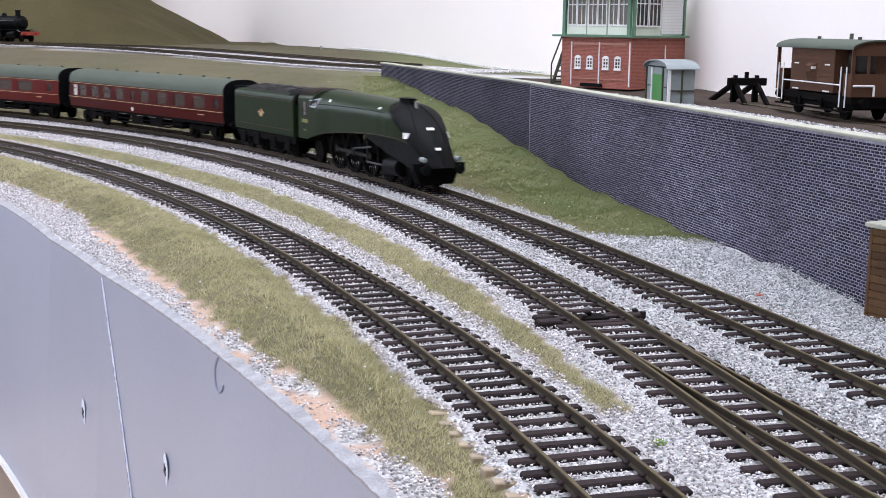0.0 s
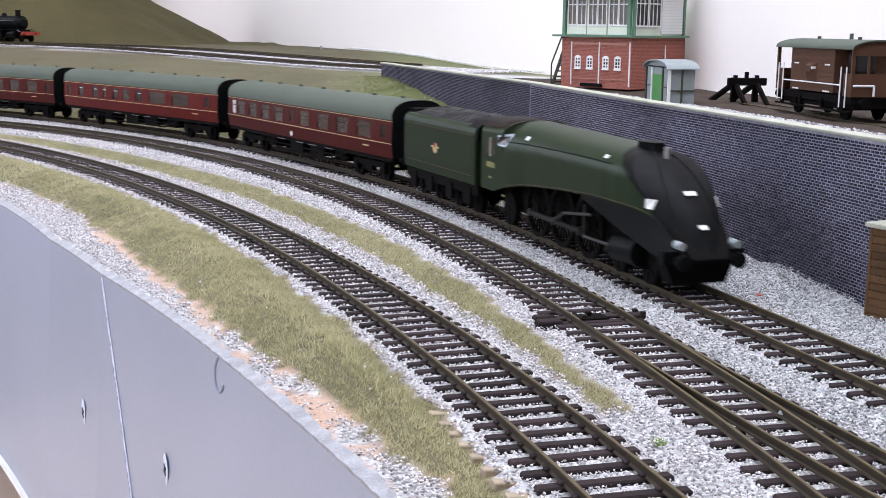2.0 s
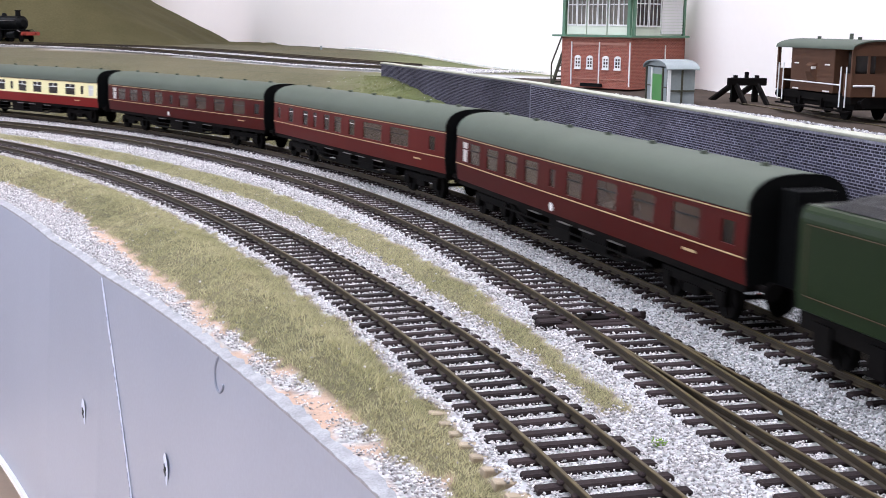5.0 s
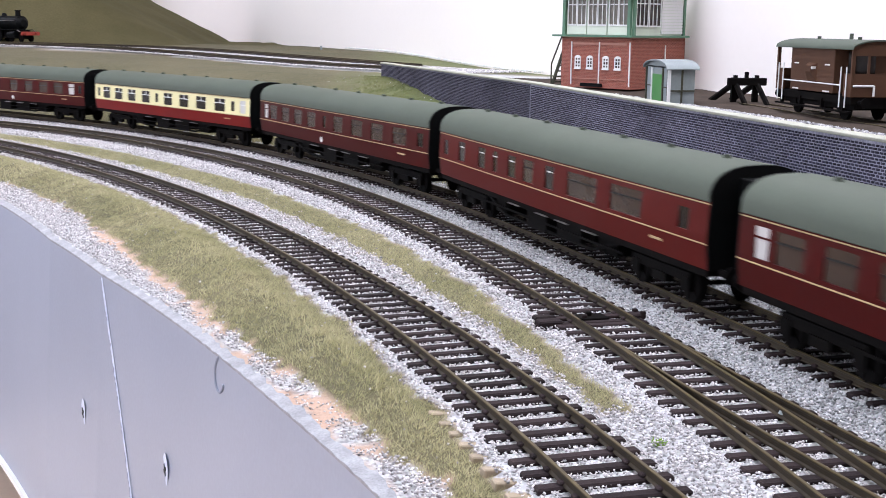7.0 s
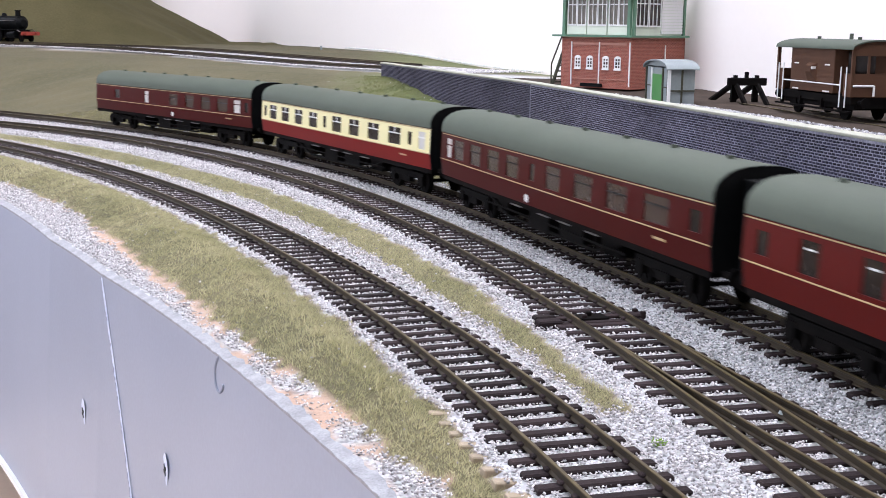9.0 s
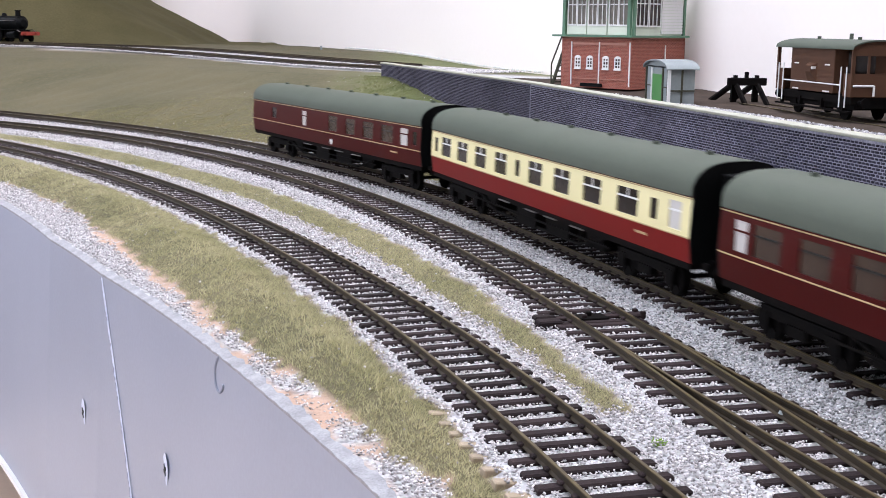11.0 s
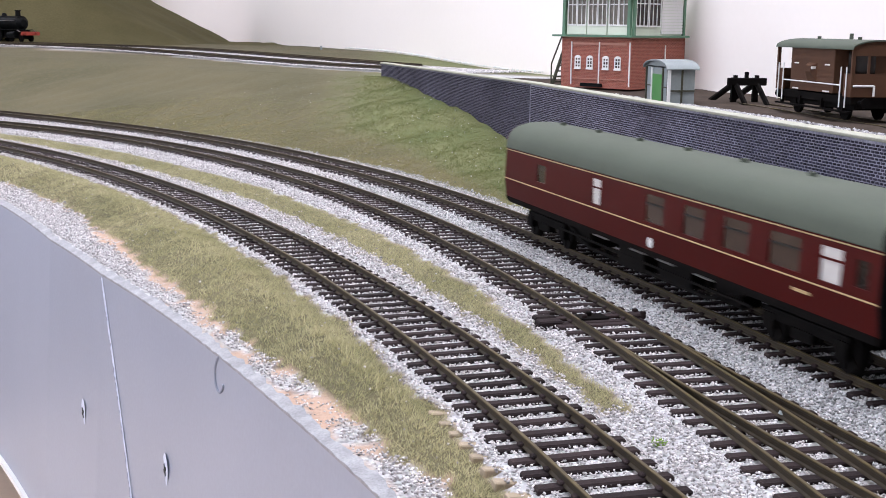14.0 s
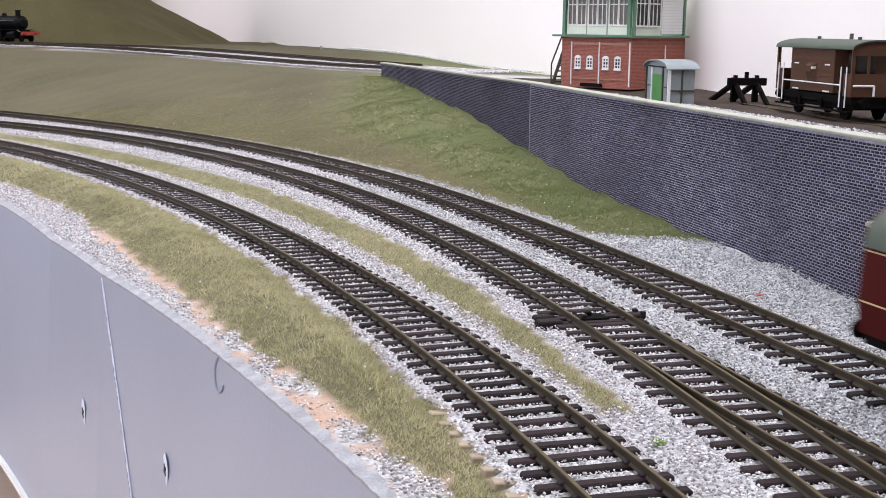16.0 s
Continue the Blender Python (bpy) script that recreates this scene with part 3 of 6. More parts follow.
def build_wall():
    """Blue brick retaining wall: brick by brick on mortar, with a coping."""
    ob = thing("retaining_wall", "dark blue brick retaining wall with a cream coping", "wall", kind="structure")
    core, far_core, cope = Mesh(), Mesh(), Mesh()
    V, F = [], []
    cube = np.array([(x, y, z) for z in (0, 1) for y in (0, 1) for x in (0, 1)], float)
    faces = np.array([(4, 5, 7, 6), (0, 1, 5, 4), (2, 6, 7, 3), (0, 4, 6, 2), (1, 3, 7, 5)])
    rng = np.random.default_rng(4)
    k, singles = 0, []
    for (a, b) in zip(WALL[:-1], WALL[1:]):
        d = np.array(b) - np.array(a)
        length = np.hypot(*d)
        d /= length
        n = np.array([-d[1], d[0]])  # towards the tracks
        if n[0] > 0:
            n = -n
        p = lambda u, w: (a[0] + d[0] * u + n[0] * w, a[1] + d[1] * u + n[1] * w)
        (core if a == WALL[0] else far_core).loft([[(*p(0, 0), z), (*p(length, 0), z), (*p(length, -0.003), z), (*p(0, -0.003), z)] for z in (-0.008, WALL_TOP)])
        cope.loft([[(*p(-0.001, w), z) for w, z in prof] for prof in ([(0.0012, WALL_TOP), (0.0014, WALL_TOP + 0.0012), (-0.0052, WALL_TOP + 0.0014), (-0.0052, WALL_TOP)],)] + [[(*p(length, w), z) for w, z in [(0.0012, WALL_TOP), (0.0014, WALL_TOP + 0.0012), (-0.0052, WALL_TOP + 0.0014), (-0.0052, WALL_TOP)]]])
        bl, bh = 0.00262, 0.00113
        rows = int((WALL_TOP + 0.006) / bh)
        start = 0.30 if a == WALL[0] else 0.0
        for r in range(rows):
            us = np.arange(start - (r % 2) * bl / 2, length, bl)
            us = us[us > start - 0.0001]
            for u in us:
                q = cube * [bl * (0.77 + rng.uniform(-0.06, 0.06)), 1, bh * (0.66 + rng.uniform(-0.05, 0.05))]
                pr = 0.00018 + rng.uniform(-0.00005, 0.00005)
                if 0.470 <= u < 0.486 and a == WALL[0]:
                    x0, y0 = p(u, pr)
                    singles.append(pose(x0, y0, -0.0059 + r * bh, 0, 0, math.degrees(math.atan2(d[1], d[0]))))
                    continue
                pos = np.empty((8, 3))
                uu = np.minimum(u + q[:, 0], length)
                ww = q[:, 1] * pr
                pos[:, 0] = a[0] + d[0] * uu + n[0] * ww
                pos[:, 1] = a[1] + d[1] * uu + n[1] * ww
                pos[:, 2] = -0.0059 + r * bh + q[:, 2] + bh * rng.uniform(-0.1, 0.1) * (a[1] + d[1] * u > 0.6)
                V.append(pos)
                F.append(faces + k)
                k += 8
    part("mortar", core, M_MORTAR, ob, "pale mortar bed")
    part("mortar", far_core, M_MORTAR_DARK, ob, "darker mortar of the far sheet")
    part("coping", cope, M_COPING, ob, "weathered cream coping strip", bevel=0.0002)
    bricks = raw("brickwork", np.concatenate(V), np.concatenate(F), M_BRICKBLUE)
    bricks.parent = ob
    tagged(bricks, "small dark blue bricks in running bond", kind="stuff")
    one = Mesh().box(0, bl * 0.77, -0.0005, 0, 0, bh * 0.66).data("brick", M_BRICKSINGLE)
    for m in singles:
        part("brick", one, None, ob, m=m)
    # upright seam between two sheets of brickwork
    seam = Mesh()
    seam.box(-0.0004, 0.0004, -0.0004, 0.0003, -0.005, WALL_TOP - 0.001)
    part("seam", seam, M_MORTAR, ob, "pale upright joint", m=pose(WALL[1][0] - 0.0002, WALL[1][1], 0, 0, 0, 12))


# ---- tracks ----
RAIL_H, GAUGE = 0.0024, 0.0168
SLEEPER = Mesh().box(-0.0150, 0.0150, -0.0016, 0.0016, -0.0042, -0.0024).data("sleeper", M_SLEEPER, bevel=0.0004)
CHAIR = Mesh().box(-0.0013, 0.0013, -0.0011, 0.0011, -0.0025, -0.0016).data("rail_chair", M_SLEEPER, bevel=0.0003)


RAIL_PROFILE = [(-0.0007, -0.0024), (-0.0006, -0.0021), (-0.0002, -0.0018), (-0.0002, -0.0008), (-0.00040, -0.0006), (-0.00040, -0.0001), (-0.0003, -0.00005), (0.0003, -0.00005), (0.00040, -0.0001), (0.00040, -0.0006), (0.0002, -0.0008), (0.0002, -0.0018), (0.0006, -0.0021), (0.0007, -0.0024)]
HEAD = [(-0.00044, -0.0003), (-0.00044, -0.00008), (-0.00033, 0.0), (0.00033, 0.0), (0.00044, -0.00008), (0.00044, -0.0003)]


def add_rail(parent, line, s0, s1, w, zf=None):
    """Rusty web and foot, with the paler running surface as a piece of its own."""
    r = part("rail", rail_mesh(line, s0, s1, w, zf=zf), M_RAIL, parent, "rusty brown rail", smooth=True)
    part("rail_head", rail_mesh(line, s0, s1, w, zf=zf, head=True), M_RAILTOP, r, "olive brown running surface", smooth=True)


def rail_mesh(line, s0, s1, w, z=0.0, step=0.008, zf=None, head=False):
    prof = HEAD if head else RAIL_PROFILE
    q = Mesh()
    rings = []
    n = max(2, int((s1 - s0) / step))
    for v in np.linspace(s0, s1, n):
        ww = w(v) if callable(w) else w
        zz = zf(v) if zf else z
        ring = []
        for dw, dz in prof:
            x, y, _ = line.at(v, ww + dw)
            ring.append((float(x), float(y), dz + zz))
        rings.append(ring)
    return q.loft(rings)


def build_track(label, line, s0, s1, pitch=0.0078, zf=None, sl=None, chairs=False, group="lines of the layout"):
    ob = thing("railway_track", label, "track", group)
    for w in (-GAUGE / 2 - 0.0005, GAUGE / 2 + 0.0005):
        add_rail(ob, line, s0, s1, w, zf)
    for v in np.arange(sl[0] if sl else s0, sl[1] if sl else s1, pitch):
        x, y, t = line.at(v)
        j = random.uniform(-0.6, 0.6)
        part("sleeper", SLEEPER, None, ob, m=pose(float(x), float(y), float(zf(v)) if zf else 0.0, 0, 0, math.degrees(t) - 90 + j + random.uniform(-1.0, 1.0)))
        if chairs and -0.06 < v < 0.34:
            for w in (-GAUGE / 2 - 0.0005, GAUGE / 2 + 0.0005):
                x, y, t = line.at(v, w)
                part("rail_chair", CHAIR, None, ob, m=pose(float(x), float(y), 0.0, 0, 0, math.degrees(t) - 90))
    return ob


def upper_z(v):
    x, y, _ = LINE_U.at(v)
    return float(upper_level(np.array([x]), np.array([y]))[0]) + 0.0042


def upper_z2(v):
    x, y, _ = LINE_U2.at(v)
    return float(upper_level(np.array([x]), np.array([y]))[0]) + 0.0042


_u2 = LINE_U.at(0.0, 0.075)
LINE_U2 = Line(float(_u2[0]), float(_u2[1]), radians(128), 0.2, 0.15, 0)


# ---- the train ----
CARS = {"loco": -0.3435, "tender": -0.2045}
COACH_PITCH, COACH_HALF = 0.2787, 0.1289


# seconds, and metres along line C of the middle of the first coach
RUN = [(0.0, 0.7487), (0.5, 0.679), (1.0, 0.6095), (1.5, 0.5434), (2.0, 0.479), (2.5, 0.4184), (3.0, 0.3605), (3.5, 0.3047), (4.0, 0.2474), (6.5, -0.0641), (7.0, -0.1320), (7.5, -0.1994), (8.0, -0.2710), (8.5, -0.3409), (9.0, -0.413), (11.5, -0.7437), (12.0, -0.8052), (12.5, -0.8668), (13.0, -0.9265), (13.5, -0.9887), (14.0, -1.0532), (14.5, -1.1195), (15.0, -1.1821), (16.0, -1.3045)]


def travel(t):
    """Where the middle of the first coach is on line C at t seconds, gliding from row to row of RUN."""
    ts, ss = [r[0] for r in RUN], [r[1] for r in RUN]
    k = min(max(int(np.searchsorted(ts, t, side="right")) - 1, 0), len(ts) - 2)
    slope = lambda i: (ss[min(i + 1, len(ts) - 1)] - ss[max(i - 1, 0)]) / (ts[min(i + 1, len(ts) - 1)] - ts[max(i - 1, 0)])
    h = ts[k + 1] - ts[k]
    u = (t - ts[k]) / h
    a, b = slope(k) * h, slope(k + 1) * h
    return (2 * u ** 3 - 3 * u * u + 1) * ss[k] + (u ** 3 - 2 * u * u + u) * a + (3 * u * u - 2 * u ** 3) * ss[k + 1] + (u ** 3 - u * u) * b


def car_pose(s, base, z=0.0):
    """A vehicle whose bogies stand base metres apart, its middle at s, running towards the camera."""
    a, b = LINE_C.at(s + base / 2), LINE_C.at(s - base / 2)
    return pose(float(a[0] + b[0]) / 2, float(a[1] + b[1]) / 2, z, 0, 0, math.degrees(math.atan2(b[1] - a[1], b[0] - a[0])))


HW, ZB, ZW, ZT, ZR = 0.0172, 0.0147, 0.0228, 0.0362, 0.0470
M_BY = {"maroon": (M_MAROON, M_MAROON), "crimson": (M_CRIMSON, M_CRIMSON), "cream": (M_REDLOW, M_CREAM)}


def side_y(z):
    """Half width of a coach at height z: a slight tumblehome."""
    return HW - 0.0009 * max(0.0, (ZW - z) / (ZW - ZB)) ** 2 - 0.0007 * max(0.0, (z - ZW) / (ZT - ZW)) ** 2


def coach_side(sign, x0, x1, z0, z1, holes):
    """One panel of a coach's side, with window openings that go in to a reveal."""
    q = Mesh()
    xs = sorted({x0, x1, *[a for h in holes for a in h[:2]]})
    zs = sorted({z0, z1, *[a for h in holes for a in h[2:4]]})
    P = lambda x, z, d=0.0: (x, sign * (side_y(z) - d), z)
    for xa, xb in zip(xs[:-1], xs[1:]):
        for za, zb in zip(zs[:-1], zs[1:]):
            mx, mz = (xa + xb) / 2, (za + zb) / 2
            if any(h[0] < mx < h[1] and h[2] < mz < h[3] for h in holes):
                continue
            q.add([P(xa, za), P(xb, za), P(xb, zb), P(xa, zb)], [(0, 1, 2, 3)])
    for a, b, c, d in [h[:4] for h in holes]:
        r = [(a, c), (b, c), (b, d), (a, d)]
        for (xa, za), (xb, zb) in zip(r, r[1:] + r[:1]):
            q.add([P(xa, za), P(xb, zb), P(xb, zb, 0.0008), P(xa, za, 0.0008)], [(0, 1, 2, 3)])
    return q


def build_coach(kind, label, windows, roundel=None, rear_end=False):
    """windows: (middle, width, type) from rear to front, in mm along the coach; types: w window, d dark, l whitened, n narrow."""
    ob = thing("coach", label, "railway coach", "coaches of the train")
    low, high = M_BY[kind]
    L = COACH_HALF
    holes = []
    for mid, wid, ty in windows:
        hi = 0.0335 if ty != "n" else 0.0325
        holes.append((mid / 1000 - wid / 2000, mid / 1000 + wid / 2000, 0.0243 if ty != "n" else 0.0255, hi, ty))
    for sign in (-1, 1):
        part("lower_side", coach_side(sign, -L, L, ZB, ZW, []), low, ob, "red lower side panel" if kind == "cream" else "")
        part("upper_side", coach_side(sign, -L, L, ZW, ZT, holes), high, ob, "cream upper side panel with windows" if kind == "cream" else "")
        for a, b, c, d, ty in holes:
            y = side_y((c + d) / 2) - 0.0007
            g = Mesh().box(a - 0.0003, b + 0.0003, sign * y - 0.00025, sign * y + 0.00025, c - 0.0003, d + 0.0003)
            mat = {"l": M_PANEWHITE, "n": M_PANE, "d": M_PANE}.get(ty, M_PANE if kind == "cream" else M_PANEMID)
            w = part("window", g, mat, ob, "whitened glass" if ty == "l" else "dark glazing")
            if ty in "wl":
                bar = Mesh().box(a, b, sign * (y + 0.0003) - 0.0002, sign * (y + 0.0003) + 0.0002, d - 0.0034, d - 0.0028)
                if ty == "w" and kind == "cream":
                    bar.box((a + b) / 2 - 0.0003, (a + b) / 2 + 0.0003, sign * (y + 0.0003) - 0.0002, sign * (y + 0.0003) + 0.0002, d - 0.003, d)
                part("ventilator_bar", bar, M_WHITE if kind == "cream" else (M_MAROON if ty == "l" else M_GEAR), w, "thin metal ventilator frame")
            if ty == "d":
                vb = Mesh().box((a + b) / 2 - 0.0022, (a + b) / 2 + 0.0022, sign * (y + 0.0003) - 0.0002, sign * (y + 0.0003) + 0.0002, d - 0.0026, d - 0.0021)
                part("ventilator_bar", vb, M_WHITE, w, "small white ventilator bar")
        for z, t in ((ZW, 0.00021), (ZT - 0.0009, 0.00019)):
            y = sign * (side_y(z) + 0.00004)
            ln = Mesh().box(-L, L, y - 0.0001, y + 0.0001, z - t, z + t)
            part("lining", ln, M_LINING, ob, "thin gold lining")
        if kind == "cream":
            y = sign * (side_y(ZT) + 0.00012)
            part("cornice", Mesh().box(-L, L, y - 0.00012, y + 0.00012, ZT - 0.0005, ZT + 0.0004), M_MAROON, ob, "dark red band below the roof")
        nb = Mesh().box(L - 0.036, L - 0.028, sign * (side_y(0.019) + 0.00006) - 0.0001, sign * (side_y(0.019) + 0.00006) + 0.0001, 0.0192, 0.0200)
        part("number_bar", nb, M_LINING, ob, "small gold running number bar")
        if roundel is not None:
            rd = Mesh().cyl((roundel / 1000, sign * side_y(0.019), 0.0176), (roundel / 1000, sign * (side_y(0.019) + 0.0002), 0.0176), 0.0017, 16)
            part("roundel", rd, M_WHITE, ob, "small round gilt and white crest")
        # footboards and trusses below the side
        for x in (-0.03, 0.0, 0.02, 0.045):
            fb = Mesh().box(x - 0.0055, x + 0.0055, sign * 0.0164 - 0.0005, sign * 0.0164 + 0.0005, 0.0126, 0.0129)
            part("step_board", fb, M_STEEL, ob, "thin pale step board")
    # roof
    n = 14
    prof = [(HW - 0.0005, ZT - 0.0003)]
    for i in range(n + 1):
        a = math.pi * i / n
        c, s_ = math.cos(a), math.sin(a)
        prof.append(((HW - 0.0001) * math.copysign(abs(c) ** 0.75, c), ZT + (ZR - ZT) * abs(s_) ** 0.8))
    prof.append((-HW + 0.0005, ZT - 0.0003))
    roof = Mesh()
    roof.loft([[(x, y, z) for y, z in prof] for x in (-L, -L / 3, L / 3, L)], caps=False)
    r = part("roof", roof, M_ROOF, ob, "grey-green domed roof", smooth=True)
    for x in np.linspace(-L + 0.02, L - 0.02, 7):
        v = Mesh().cyl((x, 0.001, ZR - 0.0009), (x, 0.001, ZR + 0.0011), 0.0013, 10)
        part("roof_vent", v, M_ROOF, r)
    # ends, floor, corridor connections
    for e in (-1, 1):
        q = Mesh()
        pr = [(side_y(ZB), ZB), (HW, ZW), (side_y(ZT), ZT)] + [(y * 0.995, ZT + (z - ZT) * 0.99) for y, z in prof[2:-2]] + [(-side_y(ZT), ZT), (-HW, ZW), (-side_y(ZB), ZB)]
        q.loft([[(e * (L - 0.0006), y, z) for y, z in pr], [(e * (L + 0.0007), y, z) for y, z in pr]])
        part("end_panel", q, (low if e < 0 and rear_end else M_BLACK), ob, "black coach end")
        g = Mesh()
        for k in range(5):
            x = e * (L + 0.001 + 0.0017 * k)
            g.box(x - 0.0006, x + 0.0006, -0.0066, 0.0066, ZB, ZR - 0.004)
        part("corridor_gangway", g, M_BLACK, ob, "black bellows gangway", bevel=0.0003)
        for y in (-0.0115, 0.0115):
            b = Mesh().cyl((e * L, y, 0.0138), (e * (L + 0.006), y, 0.0138), 0.0011, 10).cyl((e * (L + 0.006), y, 0.0138), (e * (L + 0.0068), y, 0.0138), 0.0027, 14)
            part("buffer", b, M_UNDER, ob)
    fl = Mesh().box(-L + 0.001, L - 0.001, -0.0158, 0.0158, ZB - 0.0024, ZB + 0.0004)
    fl.box(-0.018, 0.002, -0.0150, -0.006, 0.0052, 0.0125).box(0.012, 0.034, -0.0145, -0.004, 0.0066, 0.0125).box(-0.040, -0.026, 0.004, 0.0145, 0.0060, 0.0125)
    fl.box(-0.07, 0.07, -0.0152, -0.0146, 0.0088, 0.0096).box(-0.07, 0.07, 0.0146, 0.0152, 0.0088, 0.0096)
    part("underframe", fl, M_UNDER, ob, "black underframe with battery boxes")
    for sign in (-1, 1):
        tr = Mesh().tube([(-0.066, sign * 0.0140, 0.0122), (-0.044, sign * 0.0140, 0.0060), (0.044, sign * 0.0140, 0.0060), (0.066, sign * 0.0140, 0.0122)], 0.0007, 6)
        for x in (-0.044, -0.015, 0.015, 0.044):
            tr.cyl((x, sign * 0.0140, 0.0060), (x, sign * 0.0140, 0.0124), 0.0006, 6)
        part("truss", tr, M_UNDER, ob, "black angle truss")
    for x, y0, y1 in ((-0.052, -0.013, -0.002), (0.046, 0.001, 0.013), (0.052, -0.012, -0.004), (-0.006, 0.004, 0.014)):
        part("equipment_box", Mesh().box(x - 0.008, x + 0.008, y0, y1, 0.0058, 0.0124), M_UNDER, ob, bevel=0.0004)
    for e in (-1, 1):
        bg = Mesh()
        x = e * 0.0925
        for y in (-0.0115, 0.0115):
            bg.box(x - 0.020, x + 0.020, y - 0.001, y + 0.001, 0.0072, 0.0104).box(x - 0.005, x + 0.005, y - 0.0016, y + 0.0016, 0.0045, 0.0075)
            for k in (-0.017, 0.017):
                bg.box(x + k - 0.0028, x + k + 0.0028, y - 0.0015, y + 0.0015, 0.0042, 0.009)
        bg.box(x - 0.004, x + 0.004, -0.0115, 0.0115, 0.007, 0.0122)
        bo = part("bogie", bg, M_UNDER, ob, "black bogie frame")
        for k in (-0.017, 0.017):
            wheelset(bo, x + k, 0.0062)
    return ob


WHEELS = []


def wheelset(parent, x, r, solid=True):
    """An axle with two flanged wheels, spokes let through a dark disc."""
    q = Mesh()
    q.cyl((0, -0.0108, 0), (0, 0.0108, 0), 0.001, 8)
    for y in (-1, 1):
        q.cyl((0, y * 0.0086, 0), (0, y * 0.0104, 0), r, 20).cyl((0, y * 0.0079, 0), (0, y * 0.0086, 0), r + 0.0008, 20)
        for k in range(6):
            a = k * math.pi / 3
            q.cyl((0.3 * r * math.cos(a), y * 0.0105, 0.3 * r * math.sin(a)), (0.8 * r * math.cos(a), y * 0.0105, 0.8 * r * math.sin(a)), 0.0003, 5)
    ob = part("wheelset", q, M_UNDER, parent, "dark metal wheels on an axle", smooth=True, m=pose(x, 0, r))
    WHEELS.append((ob, x, r))
    return ob


def curve_of(table, x):
    xs, ys = zip(*table)
    return float(np.interp(x, xs, ys))


LOCO_TOP = [(0, 0.0470), (30, 0.0476), (60, 0.0472), (125, 0.0464), (146, 0.0458), (154, 0.0446), (162, 0.0420), (170, 0.0378), (178, 0.0325), (185, 0.0265), (190, 0.0210), (193.5, 0.0160), (196, 0.0125)]
LOCO_LOW = [(0, 0.0150), (18, 0.0152), (34, 0.0186), (50, 0.0210), (72, 0.0230), (95, 0.0246), (118, 0.0258), (137, 0.0265), (160, 0.0262), (170, 0.0254), (178, 0.0236), (184, 0.0205), (190, 0.0160), (196, 0.0115)]
LOCO_WIDE = [(0, 0.0172), (138, 0.0172), (150, 0.0165), (160, 0.0152), (170, 0.0136), (178, 0.0122), (186, 0.0107), (192, 0.0090), (196, 0.0068)]


def loco_ring(x, grow=0.0):
    """A section of the casing; ahead of the chimney it is cut by the sloping wedge, which also falls away to the sides."""
    b, w = curve_of(LOCO_LOW, x), curve_of(LOCO_WIDE, x) + grow
    t = curve_of(LOCO_TOP, min(x, 148)) + grow
    cab = x < 30
    wb = float(w if cab else w - 0.0010 * smooth_step(34, 60, np.array(x)) * (1 - smooth_step(140, 170, np.array(x))))
    zs = b + (t - b) * (0.80 if cab else 0.48)
    e = 1.0 if cab else 0.95
    half = [(wb, b + (zs - b) * k / 4) for k in range(5)]
    for k in range(1, 13):
        a = math.pi / 2 * k / 12
        half.append((wb * max(0.0, math.cos(a)) ** e, zs + (t - zs) * math.sin(a) ** e))
    if x > 140:
        half = [(y, max(b + 0.00005 * k, min(z, curve_of(LOCO_TOP, x + 9.0 * (y / wb) ** 2) + grow))) for k, (y, z) in enumerate(half)]
    return half + [(-y, z) for y, z in half[-2::-1]]


